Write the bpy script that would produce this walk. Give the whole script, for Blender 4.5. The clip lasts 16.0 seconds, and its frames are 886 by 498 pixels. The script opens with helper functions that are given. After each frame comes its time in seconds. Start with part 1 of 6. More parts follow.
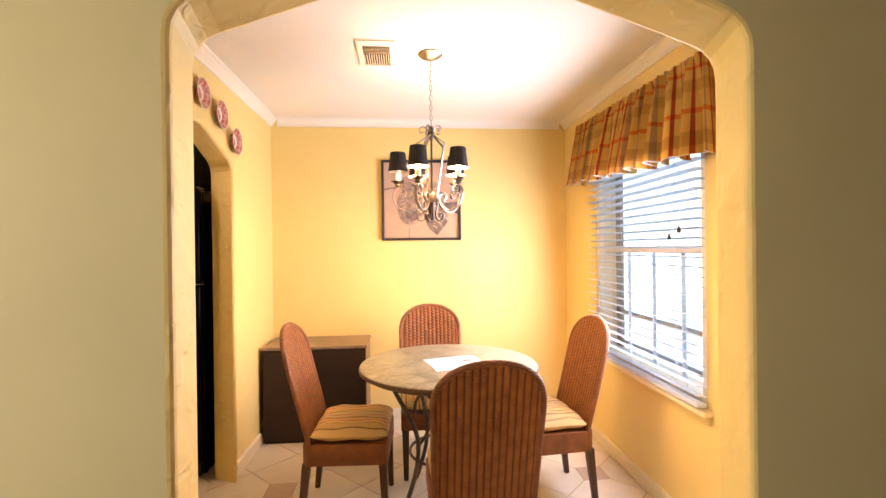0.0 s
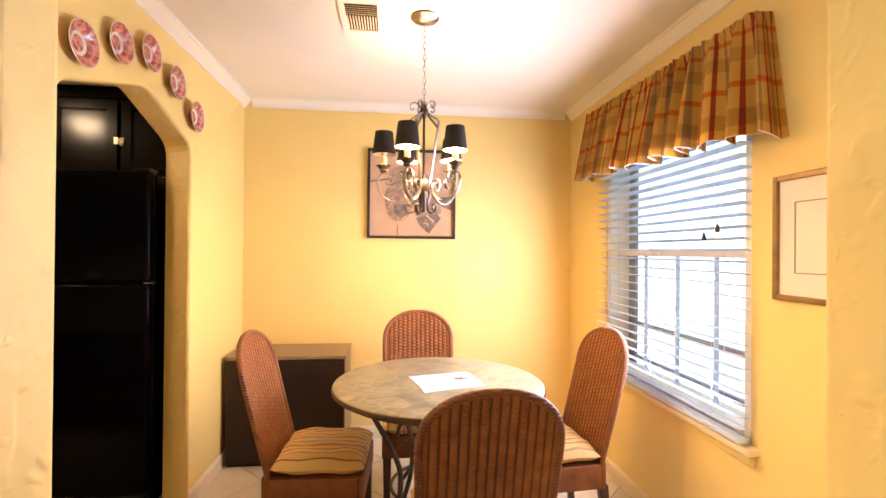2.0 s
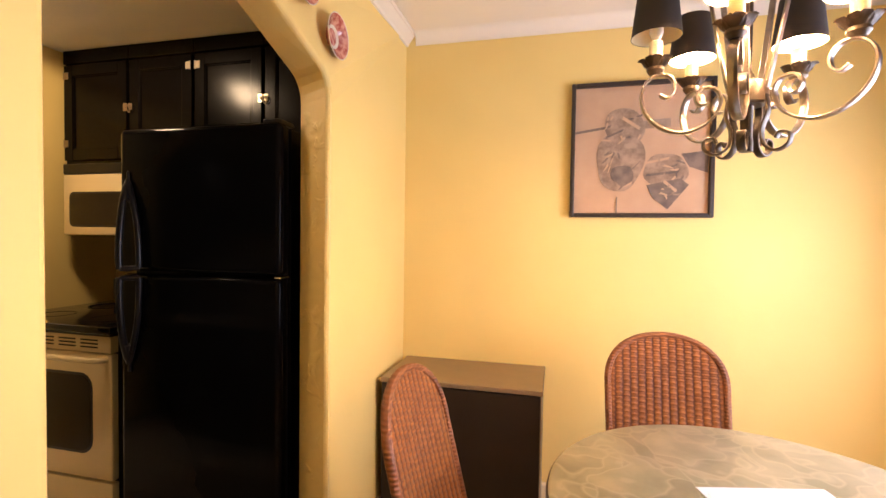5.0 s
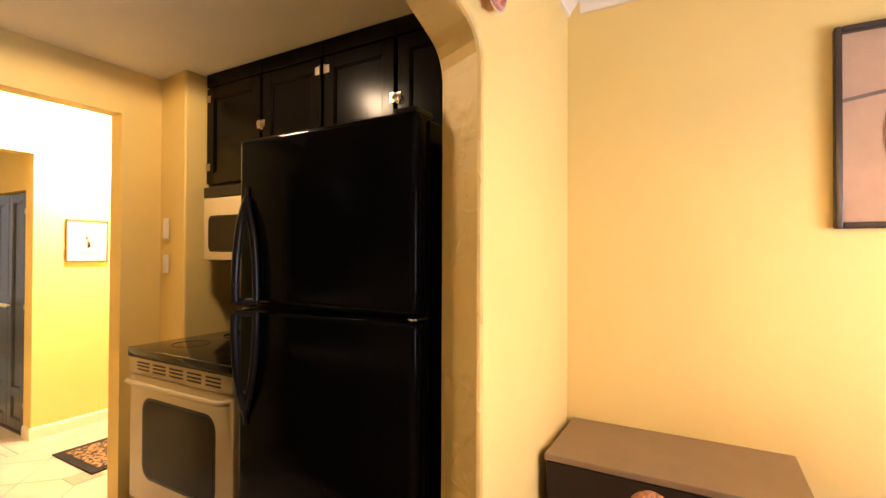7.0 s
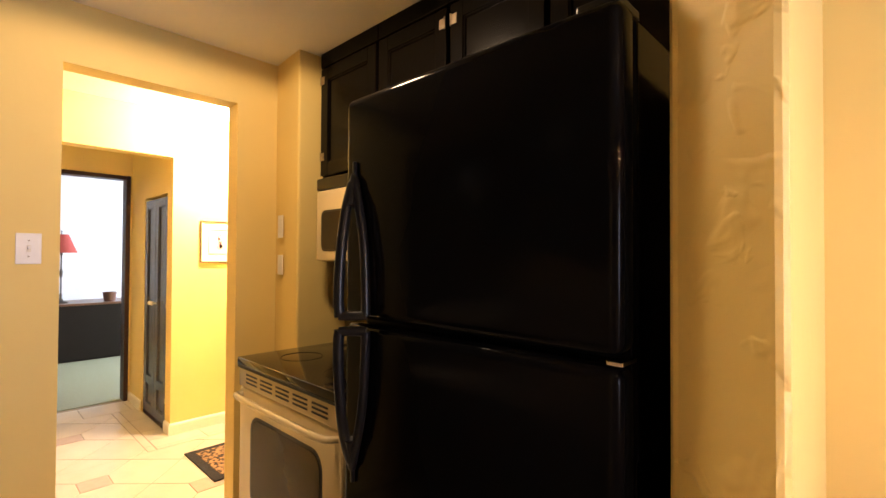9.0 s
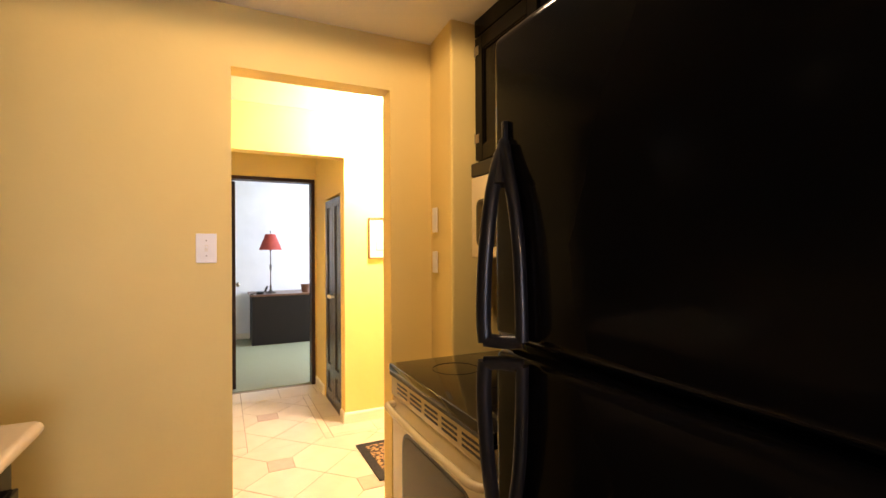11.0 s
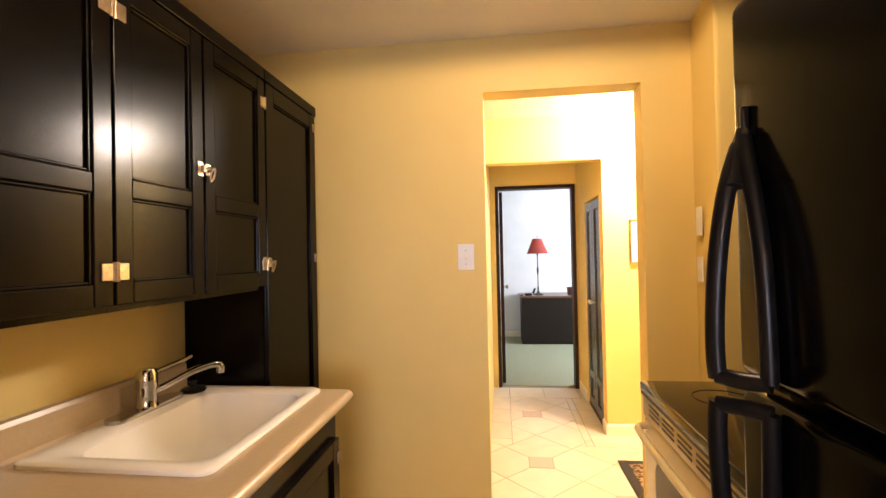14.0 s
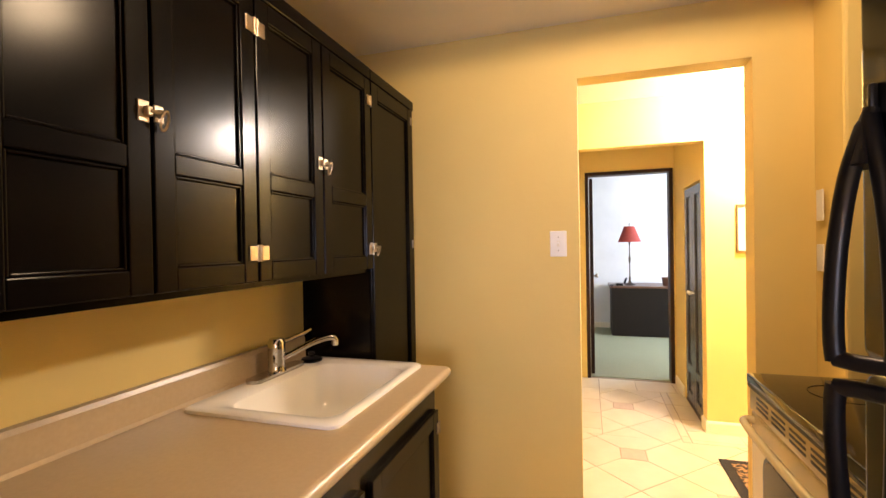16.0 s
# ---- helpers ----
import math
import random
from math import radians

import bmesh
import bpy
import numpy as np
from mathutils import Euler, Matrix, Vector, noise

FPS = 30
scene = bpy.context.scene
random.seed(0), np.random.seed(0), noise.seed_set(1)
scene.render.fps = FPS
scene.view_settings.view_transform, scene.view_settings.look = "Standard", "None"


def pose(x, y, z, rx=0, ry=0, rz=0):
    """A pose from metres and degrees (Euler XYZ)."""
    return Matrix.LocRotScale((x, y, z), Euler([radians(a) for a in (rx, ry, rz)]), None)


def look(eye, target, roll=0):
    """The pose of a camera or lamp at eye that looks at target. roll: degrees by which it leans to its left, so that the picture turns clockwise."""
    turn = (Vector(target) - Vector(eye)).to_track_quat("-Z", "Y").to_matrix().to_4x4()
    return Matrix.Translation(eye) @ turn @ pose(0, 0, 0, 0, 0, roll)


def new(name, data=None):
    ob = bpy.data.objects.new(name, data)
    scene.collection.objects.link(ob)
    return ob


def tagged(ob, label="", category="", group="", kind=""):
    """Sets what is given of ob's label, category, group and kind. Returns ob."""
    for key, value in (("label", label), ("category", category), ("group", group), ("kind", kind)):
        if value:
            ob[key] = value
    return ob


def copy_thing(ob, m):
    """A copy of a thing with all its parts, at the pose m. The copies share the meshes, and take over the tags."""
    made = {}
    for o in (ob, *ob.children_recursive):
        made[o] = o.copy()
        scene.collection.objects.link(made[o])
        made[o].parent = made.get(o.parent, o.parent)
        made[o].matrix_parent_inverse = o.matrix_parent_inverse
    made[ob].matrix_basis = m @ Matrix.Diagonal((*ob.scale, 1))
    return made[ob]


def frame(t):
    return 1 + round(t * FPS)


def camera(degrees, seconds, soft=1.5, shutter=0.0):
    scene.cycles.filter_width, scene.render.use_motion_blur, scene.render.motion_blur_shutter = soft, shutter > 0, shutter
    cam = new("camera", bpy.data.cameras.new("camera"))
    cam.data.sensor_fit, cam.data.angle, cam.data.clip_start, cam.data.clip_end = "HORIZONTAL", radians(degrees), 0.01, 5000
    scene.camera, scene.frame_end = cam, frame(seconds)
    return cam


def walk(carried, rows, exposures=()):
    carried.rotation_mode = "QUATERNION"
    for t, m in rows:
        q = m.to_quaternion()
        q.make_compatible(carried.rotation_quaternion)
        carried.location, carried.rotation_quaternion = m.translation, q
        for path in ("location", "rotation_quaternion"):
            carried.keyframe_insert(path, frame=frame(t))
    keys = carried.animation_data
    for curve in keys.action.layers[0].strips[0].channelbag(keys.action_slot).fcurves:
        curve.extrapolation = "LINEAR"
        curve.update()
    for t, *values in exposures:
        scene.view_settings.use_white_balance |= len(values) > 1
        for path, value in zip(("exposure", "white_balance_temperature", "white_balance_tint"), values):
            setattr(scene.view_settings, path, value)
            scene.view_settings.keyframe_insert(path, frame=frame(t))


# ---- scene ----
cam = camera(87.8, 16.0)
PATH = [
    (0, (0.284, -0.103, 1.38), (0.455, 1.889, 1.374), -0.7),
    (0.5, (0.318, 0.022, 1.355), (0.503, 2.014, 1.36), -0.3),
    (1, (0.31, 0.097, 1.344), (0.515, 2.087, 1.361), -0.1),
    (1.5, (0.321, 0.163, 1.342), (0.531, 2.152, 1.366), 0.2),
    (2, (0.311, 0.27, 1.352), (0.521, 2.259, 1.362), 0.5),
    (2.5, (0.272, 0.456, 1.366), (0.431, 2.449, 1.349), 1.0),
    (3, (0.237, 0.667, 1.382), (0.309, 2.666, 1.336), 1.3),
    (3.5, (0.21, 0.853, 1.359), (0.163, 2.852, 1.297), 1.3),
    (4, (0.166, 1.022, 1.358), (-0.011, 3.013, 1.285), 1.3),
    (4.5, (0.112, 1.156, 1.344), (-0.21, 3.128, 1.273), 1.1),
    (5, (0.055, 1.258, 1.343), (-0.423, 3.199, 1.284), 0.8),
    (7.5, (-0.337, 1.809, 1.358), (-1.42, 3.49, 1.39), 0.1),
    (8, (-0.419, 1.895, 1.346), (-1.598, 3.51, 1.382), 0.0),
    (8.5, (-0.518, 1.983, 1.342), (-1.804, 3.513, 1.381), 0.2),
    (9, (-0.639, 2.055, 1.342), (-2.019, 3.502, 1.374), 0.3),
    (11.5, (-0.949, 2.331, 1.353), (-2.831, 3.007, 1.352), -0.6),
    (12, (-0.977, 2.367, 1.351), (-2.918, 2.848, 1.348), -0.9),
    (12.5, (-0.981, 2.385, 1.352), (-2.961, 2.666, 1.352), -1.2),
    (13, (-0.959, 2.393, 1.363), (-2.957, 2.471, 1.366), -1.3),
    (13.5, (-0.928, 2.398, 1.372), (-2.925, 2.293, 1.384), -1.2),
    (14, (-0.894, 2.392, 1.376), (-2.877, 2.139, 1.401), -1.2),
    (14.5, (-0.86, 2.385, 1.379), (-2.824, 2.009, 1.417), -1.1),
    (15, (-0.831, 2.374, 1.383), (-2.775, 1.904, 1.414), -1.0),
    (15.5, (-0.812, 2.368, 1.378), (-2.736, 1.822, 1.395), -1.0),
    (16, (-0.811, 2.363, 1.366), (-2.718, 1.759, 1.349), -1.0),
]
EXPOSURES = [(t, stops, 6500, 21) for t, stops in ((0.0, 0.18), (1.5, 0.08), (2.5, 0.0), (4.0, -0.10), (5.0, -0.22), (7.5, -0.02), (9.0, -0.06), (11.5, -0.06), (12.5, 0.0), (16.0, 0.0))]
walk(cam, [(t, look(eye, target, roll)) for t, eye, target, roll in PATH], EXPOSURES)

# ---- light ----
CEIL, CEIL_K = 2.42, 2.35
WEST, NORTH, EAST, SOUTH = -0.750, 3.645, 1.64, 1.05      # dining room faces
LW = -2.3      # living room west face
world = bpy.data.worlds.new("sky")
scene.world = world
world.use_nodes = True
wn = world.node_tree
sky = wn.nodes.new("ShaderNodeTexSky")
sky.sky_type, sky.sun_disc = "NISHITA", False
sky.sun_elevation, sky.sun_rotation = radians(48), radians(265)
wn.links.new(sky.outputs[0], wn.nodes["Background"].inputs[0])
wn.nodes["Background"].inputs[1].default_value = 0.1


def lamp(name, kind, m, power, colour, size=0.1, size_y=None):
    d = bpy.data.lights.new(name, kind)
    d.energy, d.color = power, colour
    if kind == "AREA":
        d.size = size
        if size_y:
            d.shape, d.size_y = "RECTANGLE", size_y
    elif kind == "SUN":
        d.angle = size
    else:
        d.shadow_soft_size = size
        if kind == "SPOT":
            d.spot_size, d.spot_blend = radians(178), 0.03
    ob = new(name, d)
    ob.matrix_world = m
    return ob


DAY = (0.76, 0.81, 1.0)
lamp("sun", "SUN", look((-6, 0, 8), (0, 0, 0)), 2.5, (1, 0.95, 0.88), radians(0.5))
lamp("dining_window_light", "AREA", look((1.555, 2.45, 1.25), (0, 2.45, 1.15)), 60, DAY, 1.1, 1.0)
lamp("bedroom_window_light", "AREA", look((-7.1, 5.35, 1.5), (-7.1, 3, 1.2)), 175, (0.66, 0.81, 1.0), 1.5, 1.3)
lamp("living_window_light", "AREA", look((LW + 0.04, -0.65, 1.4), (0, -0.65, 1.3)), 62, (0.98, 0.95, 0.80), 1.4, 1.3)
KITCHEN_LAMP, HALL_LAMP = (-1.98, 2.62, 2.285), (-4.05, 3.55, 2.30)
lamp("kitchen_bulb", "SPOT", pose(*KITCHEN_LAMP), 48, (1.0, 0.74, 0.43), 0.09)
lamp("hall_bulb", "POINT", pose(*HALL_LAMP), 190, (1.0, 0.92, 0.78), 0.07)


# ---- materials ----
def material(name, colour, rough=0.6, metal=0.0, shine=0.5, second=None, scale=6.0, bump=0.0, bump_scale=60.0, spread=0.5, random=0.0, stretch=(1, 1, 1)):
    """Paint or stone with two scales of variation in colour, gloss and relief."""
    m = bpy.data.materials.new(name)
    m.use_nodes = True
    n, l = m.node_tree.nodes, m.node_tree.links
    b = n["Principled BSDF"]
    b.inputs["Metallic"].default_value = metal
    b.inputs["Specular IOR Level"].default_value = shine
    co = n.new("ShaderNodeTexCoord")
    mp = n.new("ShaderNodeMapping")
    mp.inputs["Scale"].default_value = stretch
    l.new(co.outputs["Object"], mp.inputs[0])
    a = n.new("ShaderNodeTexNoise")
    a.inputs["Scale"].default_value, a.inputs["Detail"].default_value = scale, 5
    l.new(mp.outputs[0], a.inputs["Vector"])
    ramp = n.new("ShaderNodeMapRange")
    ramp.inputs["From Min"].default_value, ramp.inputs["From Max"].default_value = 0.5 - spread / 2, 0.5 + spread / 2
    l.new(a.outputs["Fac"], ramp.inputs[0])
    mix = n.new("ShaderNodeMix")
    mix.data_type = "RGBA"
    mix.inputs["A"].default_value = (*colour, 1)
    mix.inputs["B"].default_value = (*(second or [c * 0.88 for c in colour]), 1)
    l.new(ramp.outputs[0], mix.inputs["Factor"])
    out = mix.outputs["Result"]
    if random:
        info = n.new("ShaderNodeObjectInfo")
        hsv = n.new("ShaderNodeHueSaturation")
        r = n.new("ShaderNodeMapRange")
        r.inputs["To Min"].default_value, r.inputs["To Max"].default_value = 1 - random, 1 + random
        l.new(info.outputs["Random"], r.inputs[0])
        l.new(r.outputs[0], hsv.inputs["Value"])
        l.new(out, hsv.inputs["Color"])
        out = hsv.outputs[0]
    l.new(out, b.inputs["Base Color"])
    f = n.new("ShaderNodeTexNoise")
    f.inputs["Scale"].default_value, f.inputs["Detail"].default_value = bump_scale, 3
    l.new(mp.outputs[0], f.inputs["Vector"])
    rr = n.new("ShaderNodeMapRange")
    rr.inputs["To Min"].default_value, rr.inputs["To Max"].default_value = max(rough - 0.03, 0.02), rough + 0.03
    l.new(f.outputs["Fac"], rr.inputs[0])
    l.new(rr.outputs[0], b.inputs["Roughness"])
    if bump:
        bp = n.new("ShaderNodeBump")
        bp.inputs["Strength"].default_value, bp.inputs["Distance"].default_value = min(bump, 1), 0.004 * max(bump, 1)
        l.new(f.outputs["Fac"], bp.inputs["Height"])
        l.new(bp.outputs[0], b.inputs["Normal"])
    return m


def glow(name, colour, strength):
    m = bpy.data.materials.new(name)
    m.use_nodes = True
    b = m.node_tree.nodes["Principled BSDF"]
    b.inputs["Base Color"].default_value = (*colour, 1)
    b.inputs["Emission Color"].default_value = (*colour, 1)
    b.inputs["Emission Strength"].default_value = strength
    return m


def glass(name, rough=0.02):
    m = bpy.data.materials.new(name)
    m.use_nodes = True
    n, l = m.node_tree.nodes, m.node_tree.links
    n.remove(n["Principled BSDF"])
    t, g, mix, lw, k = n.new("ShaderNodeBsdfTransparent"), n.new("ShaderNodeBsdfGlossy"), n.new("ShaderNodeMixShader"), n.new("ShaderNodeLayerWeight"), n.new("ShaderNodeMath")
    g.inputs["Roughness"].default_value = rough
    lw.inputs[0].default_value = 0.25
    k.operation = "MULTIPLY"
    k.inputs[1].default_value = 0.35
    l.new(lw.outputs["Facing"], k.inputs[0])
    l.new(k.outputs[0], mix.inputs[0])
    l.new(t.outputs[0], mix.inputs[1])
    l.new(g.outputs[0], mix.inputs[2])
    l.new(mix.outputs[0], n["Material Output"].inputs[0])
    return m


def striped(name, axis, colours, rough=0.9, bump=0.4):
    """Cloth with woven stripes: rows of (position 0..1, colour) repeated every metre / freq along one axis of the object."""
    freq, stops = colours
    m = material(name, (1, 1, 1), rough, bump=bump, bump_scale=500)
    n, l = m.node_tree.nodes, m.node_tree.links
    co = n.new("ShaderNodeTexCoord")
    sep = n.new("ShaderNodeSeparateXYZ")
    l.new(co.outputs["Object"], sep.inputs[0])
    w = n.new("ShaderNodeTexNoise")
    w.inputs["Scale"].default_value = 9
    l.new(co.outputs["Object"], w.inputs["Vector"])
    wob = n.new("ShaderNodeMath")
    wob.operation = "MULTIPLY_ADD"
    wob.inputs[1].default_value, wob.inputs[2].default_value = 0.10 / freq, 3.0
    l.new(w.outputs["Fac"], wob.inputs[0])
    add = n.new("ShaderNodeMath")
    l.new(sep.outputs[axis], add.inputs[0])
    l.new(wob.outputs[0], add.inputs[1])
    mul = n.new("ShaderNodeMath")
    mul.operation = "MULTIPLY"
    mul.inputs[1].default_value = freq
    l.new(add.outputs[0], mul.inputs[0])
    fr = n.new("ShaderNodeMath")
    fr.operation = "FRACT"
    l.new(mul.outputs[0], fr.inputs[0])
    ramp = n.new("ShaderNodeValToRGB")
    ramp.color_ramp.interpolation = "CONSTANT"
    e = ramp.color_ramp.elements
    for i, (p, c) in enumerate(stops):
        el = e[i] if i < 2 else e.new(p)
        el.position, el.color = p, (*c, 1)
    l.new(fr.outputs[0], ramp.inputs[0])
    l.new(ramp.outputs[0], n["Principled BSDF"].inputs["Base Color"])
    return m, ramp


def wicker(name, dark, light):
    """Woven rattan: strands across, wound over upright ribs."""
    m = material(name, dark, 0.55, second=light, scale=14, bump=0.0)
    n, l = m.node_tree.nodes, m.node_tree.links
    b = n["Principled BSDF"]
    co = n.new("ShaderNodeTexCoord")
    waves = []
    for axis, s, warp in (("Z", 27.0, 0.8), ("X", 5.75, 0.2)):
        w = n.new("ShaderNodeTexWave")
        w.bands_direction = axis
        w.inputs["Scale"].default_value, w.inputs["Distortion"].default_value = s, warp
        w.inputs["Detail"].default_value = 1
        l.new(co.outputs["Object"], w.inputs["Vector"])
        signed = n.new("ShaderNodeMapRange")
        signed.inputs["To Min"].default_value = -1
        l.new(w.outputs["Fac"], signed.inputs[0])
        waves.append(signed)
    cross = n.new("ShaderNodeMath")
    cross.operation = "MULTIPLY"
    l.new(waves[0].outputs[0], cross.inputs[0])
    l.new(waves[1].outputs[0], cross.inputs[1])
    mul = n.new("ShaderNodeMapRange")
    mul.inputs["From Min"].default_value = -1
    l.new(cross.outputs[0], mul.inputs[0])
    bp = n.new("ShaderNodeBump")
    bp.inputs["Strength"].default_value, bp.inputs["Distance"].default_value = 0.6, 0.004
    l.new(mul.outputs[0], bp.inputs["Height"])
    l.new(bp.outputs[0], b.inputs["Normal"])
    mixed = [x for x in n if x.bl_idname == "ShaderNodeMix"][0]
    # shade in the hollows of the weave, multiplied into the base colour
    over = n.new("ShaderNodeMix")
    over.data_type, over.blend_type = "RGBA", "MULTIPLY"
    over.inputs["Factor"].default_value = 0.45
    gap_shade = n.new("ShaderNodeMapRange")
    gap_shade.inputs["To Min"].default_value = 0.22
    l.new(mul.outputs[0], gap_shade.inputs[0])
    l.new(mixed.outputs["Result"], over.inputs["A"])
    l.new(gap_shade.outputs[0], over.inputs["B"])
    l.new(over.outputs["Result"], b.inputs["Base Color"])
    return m


YELLOW = material("yellow_plaster", (0.81, 0.618, 0.225), 0.62, second=(0.775, 0.583, 0.202), scale=2.5, bump=0.25, bump_scale=22)


def trowelled(name, colour, second):
    """Hand-trowelled plaster: soft swells with sparse raised dabs and ridges."""
    m = material(name, colour, 0.55, second=second, scale=3)
    n, l = m.node_tree.nodes, m.node_tree.links
    co = n.new("ShaderNodeTexCoord")
    swell, dab, ridge = (n.new("ShaderNodeTexNoise") for _ in range(3))
    for node, sc, dist in ((swell, 5, 0.3), (dab, 9, 0.5), (ridge, 16, 0.6)):
        node.inputs["Scale"].default_value, node.inputs["Distortion"].default_value, node.inputs["Detail"].default_value = sc, dist, 2
        l.new(co.outputs["Object"], node.inputs["Vector"])
    last = None
    for node, lo, hi, dist in ((swell, 0.2, 0.8, 0.009), (dab, 0.53, 0.67, 0.0036), (ridge, 0.60, 0.73, 0.0022)):
        cut = n.new("ShaderNodeMapRange")
        cut.interpolation_type = "SMOOTHSTEP"
        cut.inputs["From Min"].default_value, cut.inputs["From Max"].default_value = lo, hi
        l.new(node.outputs["Fac"], cut.inputs[0])
        bp = n.new("ShaderNodeBump")
        bp.inputs["Strength"].default_value, bp.inputs["Distance"].default_value = 0.8, dist
        l.new(cut.outputs[0], bp.inputs["Height"])
        if last:
            l.new(last.outputs[0], bp.inputs["Normal"])
        last = bp
    l.new(last.outputs[0], n["Principled BSDF"].inputs["Normal"])
    return m


YELLOW_ROUGH = trowelled("yellow_trowelled_plaster", (0.81, 0.618, 0.225), (0.765, 0.57, 0.195))
LIVING = material("cream_plaster", (0.62, 0.53, 0.265), 0.7, second=(0.54, 0.455, 0.22), scale=1.5, bump=0.35, bump_scale=9)
# dark brown for unseen living room walls, added to cut light bounced onto the arch wall
DIM_WALL = material("bounce_damping_brown", (0.16, 0.10, 0.055), 0.6, second=(0.12, 0.075, 0.04), scale=4, stretch=(5, 5, 0.5), bump=0.3)
WHITE = material("ceiling_paint", (0.86, 0.785, 0.65), 0.8, scale=3, bump=0.3, bump_scale=40, second=(0.79, 0.75, 0.66))
TRIM = material("trim_paint", (0.84, 0.77, 0.63), 0.4, scale=5, second=(0.80, 0.74, 0.62))
BASE = material("baseboard_paint", (0.82, 0.70, 0.46), 0.45, scale=5)
BEDWALL = material("white_wall_paint", (0.80, 0.80, 0.80), 0.7, scale=3, bump=0.3)
TILE = material("beige_tile", (0.66, 0.57, 0.43), 0.32, second=(0.58, 0.49, 0.35), scale=7, bump=0.15, bump_scale=40, random=0.06)
INSET = material("rose_inset_tile", (0.50, 0.36, 0.26), 0.35, second=(0.42, 0.30, 0.22), scale=20, random=0.06)
GROUT = material("grout", (0.34, 0.26, 0.17), 0.9, scale=30, bump=0.4)
CARPET = material("green_carpet", (0.33, 0.33, 0.20), 0.95, second=(0.28, 0.28, 0.165), scale=60, bump=1.5, bump_scale=300)
BLACK = material("black_paint", (0.0022, 0.0016, 0.0013), 0.20, shine=0.13, second=(0.003, 0.0021, 0.0017), scale=3, bump_scale=4)
APPL = material("black_enamel", (0.0022, 0.0022, 0.0024), 0.12, shine=0.05, second=(0.0035, 0.0035, 0.004), scale=4, bump=0.0)
PLASTIC = material("black_plastic", (0.007, 0.007, 0.008), 0.32, shine=0.22, scale=5, bump_scale=5)
GLASSTOP = material("black_glass_top", (0.006, 0.005, 0.005), 0.07, shine=0.35, scale=10)
BISQUE = material("bisque_enamel", (0.66, 0.545, 0.33), 0.25, second=(0.62, 0.51, 0.30), scale=2, bump_scale=4)
CHROME = material("chrome", (0.66, 0.64, 0.61), 0.14, metal=1.0, scale=10)
NICKEL = material("aged_nickel", (0.56, 0.48, 0.36), 0.30, metal=1.0, second=(0.36, 0.29, 0.20), scale=30)
IRON = material("wrought_iron", (0.06, 0.045, 0.035), 0.42, metal=0.6, second=(0.10, 0.08, 0.06), scale=25, bump=0.4, bump_scale=120)
PEWTER = material("pewter", (0.40, 0.36, 0.32), 0.30, metal=1.0, second=(0.16, 0.13, 0.11), scale=18, bump=0.3, bump_scale=90)
SHADE = material("black_paper_shade", (0.014, 0.010, 0.009), 0.7, scale=30)
SHADE_IN = material("cream_shade_lining", (0.75, 0.62, 0.36), 0.8, scale=30)
CANDLE = material("ivory_candle_sleeve", (0.85, 0.78, 0.62), 0.5, scale=30)
BULB = glow("lit_bulb", (1.0, 0.60, 0.275), 1880)
BULB_OFF = material("unlit_bulb", (0.85, 0.82, 0.75), 0.15, scale=10)
WOODLEG = material("dark_brown_wood", (0.05, 0.022, 0.012), 0.38, second=(0.08, 0.034, 0.018), scale=12, stretch=(4, 4, 0.6), bump=0.2)
WICKER = wicker("brown_wicker", (0.17, 0.052, 0.015), (0.32, 0.112, 0.030))


def woven_back(name, dark, light, gap_shade):
    """Rattan whose strands stand out of the mesh itself: shade painted dark between them, lighter on their crowns."""
    m = material(name, dark, 0.55, shine=0.3, second=light, scale=22, spread=0.6, bump=0.3, bump_scale=260)
    n, l = m.node_tree.nodes, m.node_tree.links
    mixed = [x for x in n if x.bl_idname == "ShaderNodeMix"][0]
    at = n.new("ShaderNodeAttribute")
    at.attribute_name = "weave"
    fac = n.new("ShaderNodeMapRange")
    fac.inputs["From Min"].default_value, fac.inputs["From Max"].default_value = 0.08, 0.55
    l.new(at.outputs["Fac"], fac.inputs[0])
    over = n.new("ShaderNodeMix")
    over.data_type = "RGBA"
    # groove shade as a colour, mixed in where the weave lies low
    over.inputs["A"].default_value = (*gap_shade, 1)
    l.new(fac.outputs[0], over.inputs["Factor"])
    l.new(mixed.outputs["Result"], over.inputs["B"])
    l.new(over.outputs["Result"], n["Principled BSDF"].inputs["Base Color"])
    return m


WOVEN = woven_back("woven_brown_rattan", (0.20, 0.064, 0.015), (0.36, 0.132, 0.030), (0.085, 0.025, 0.008))


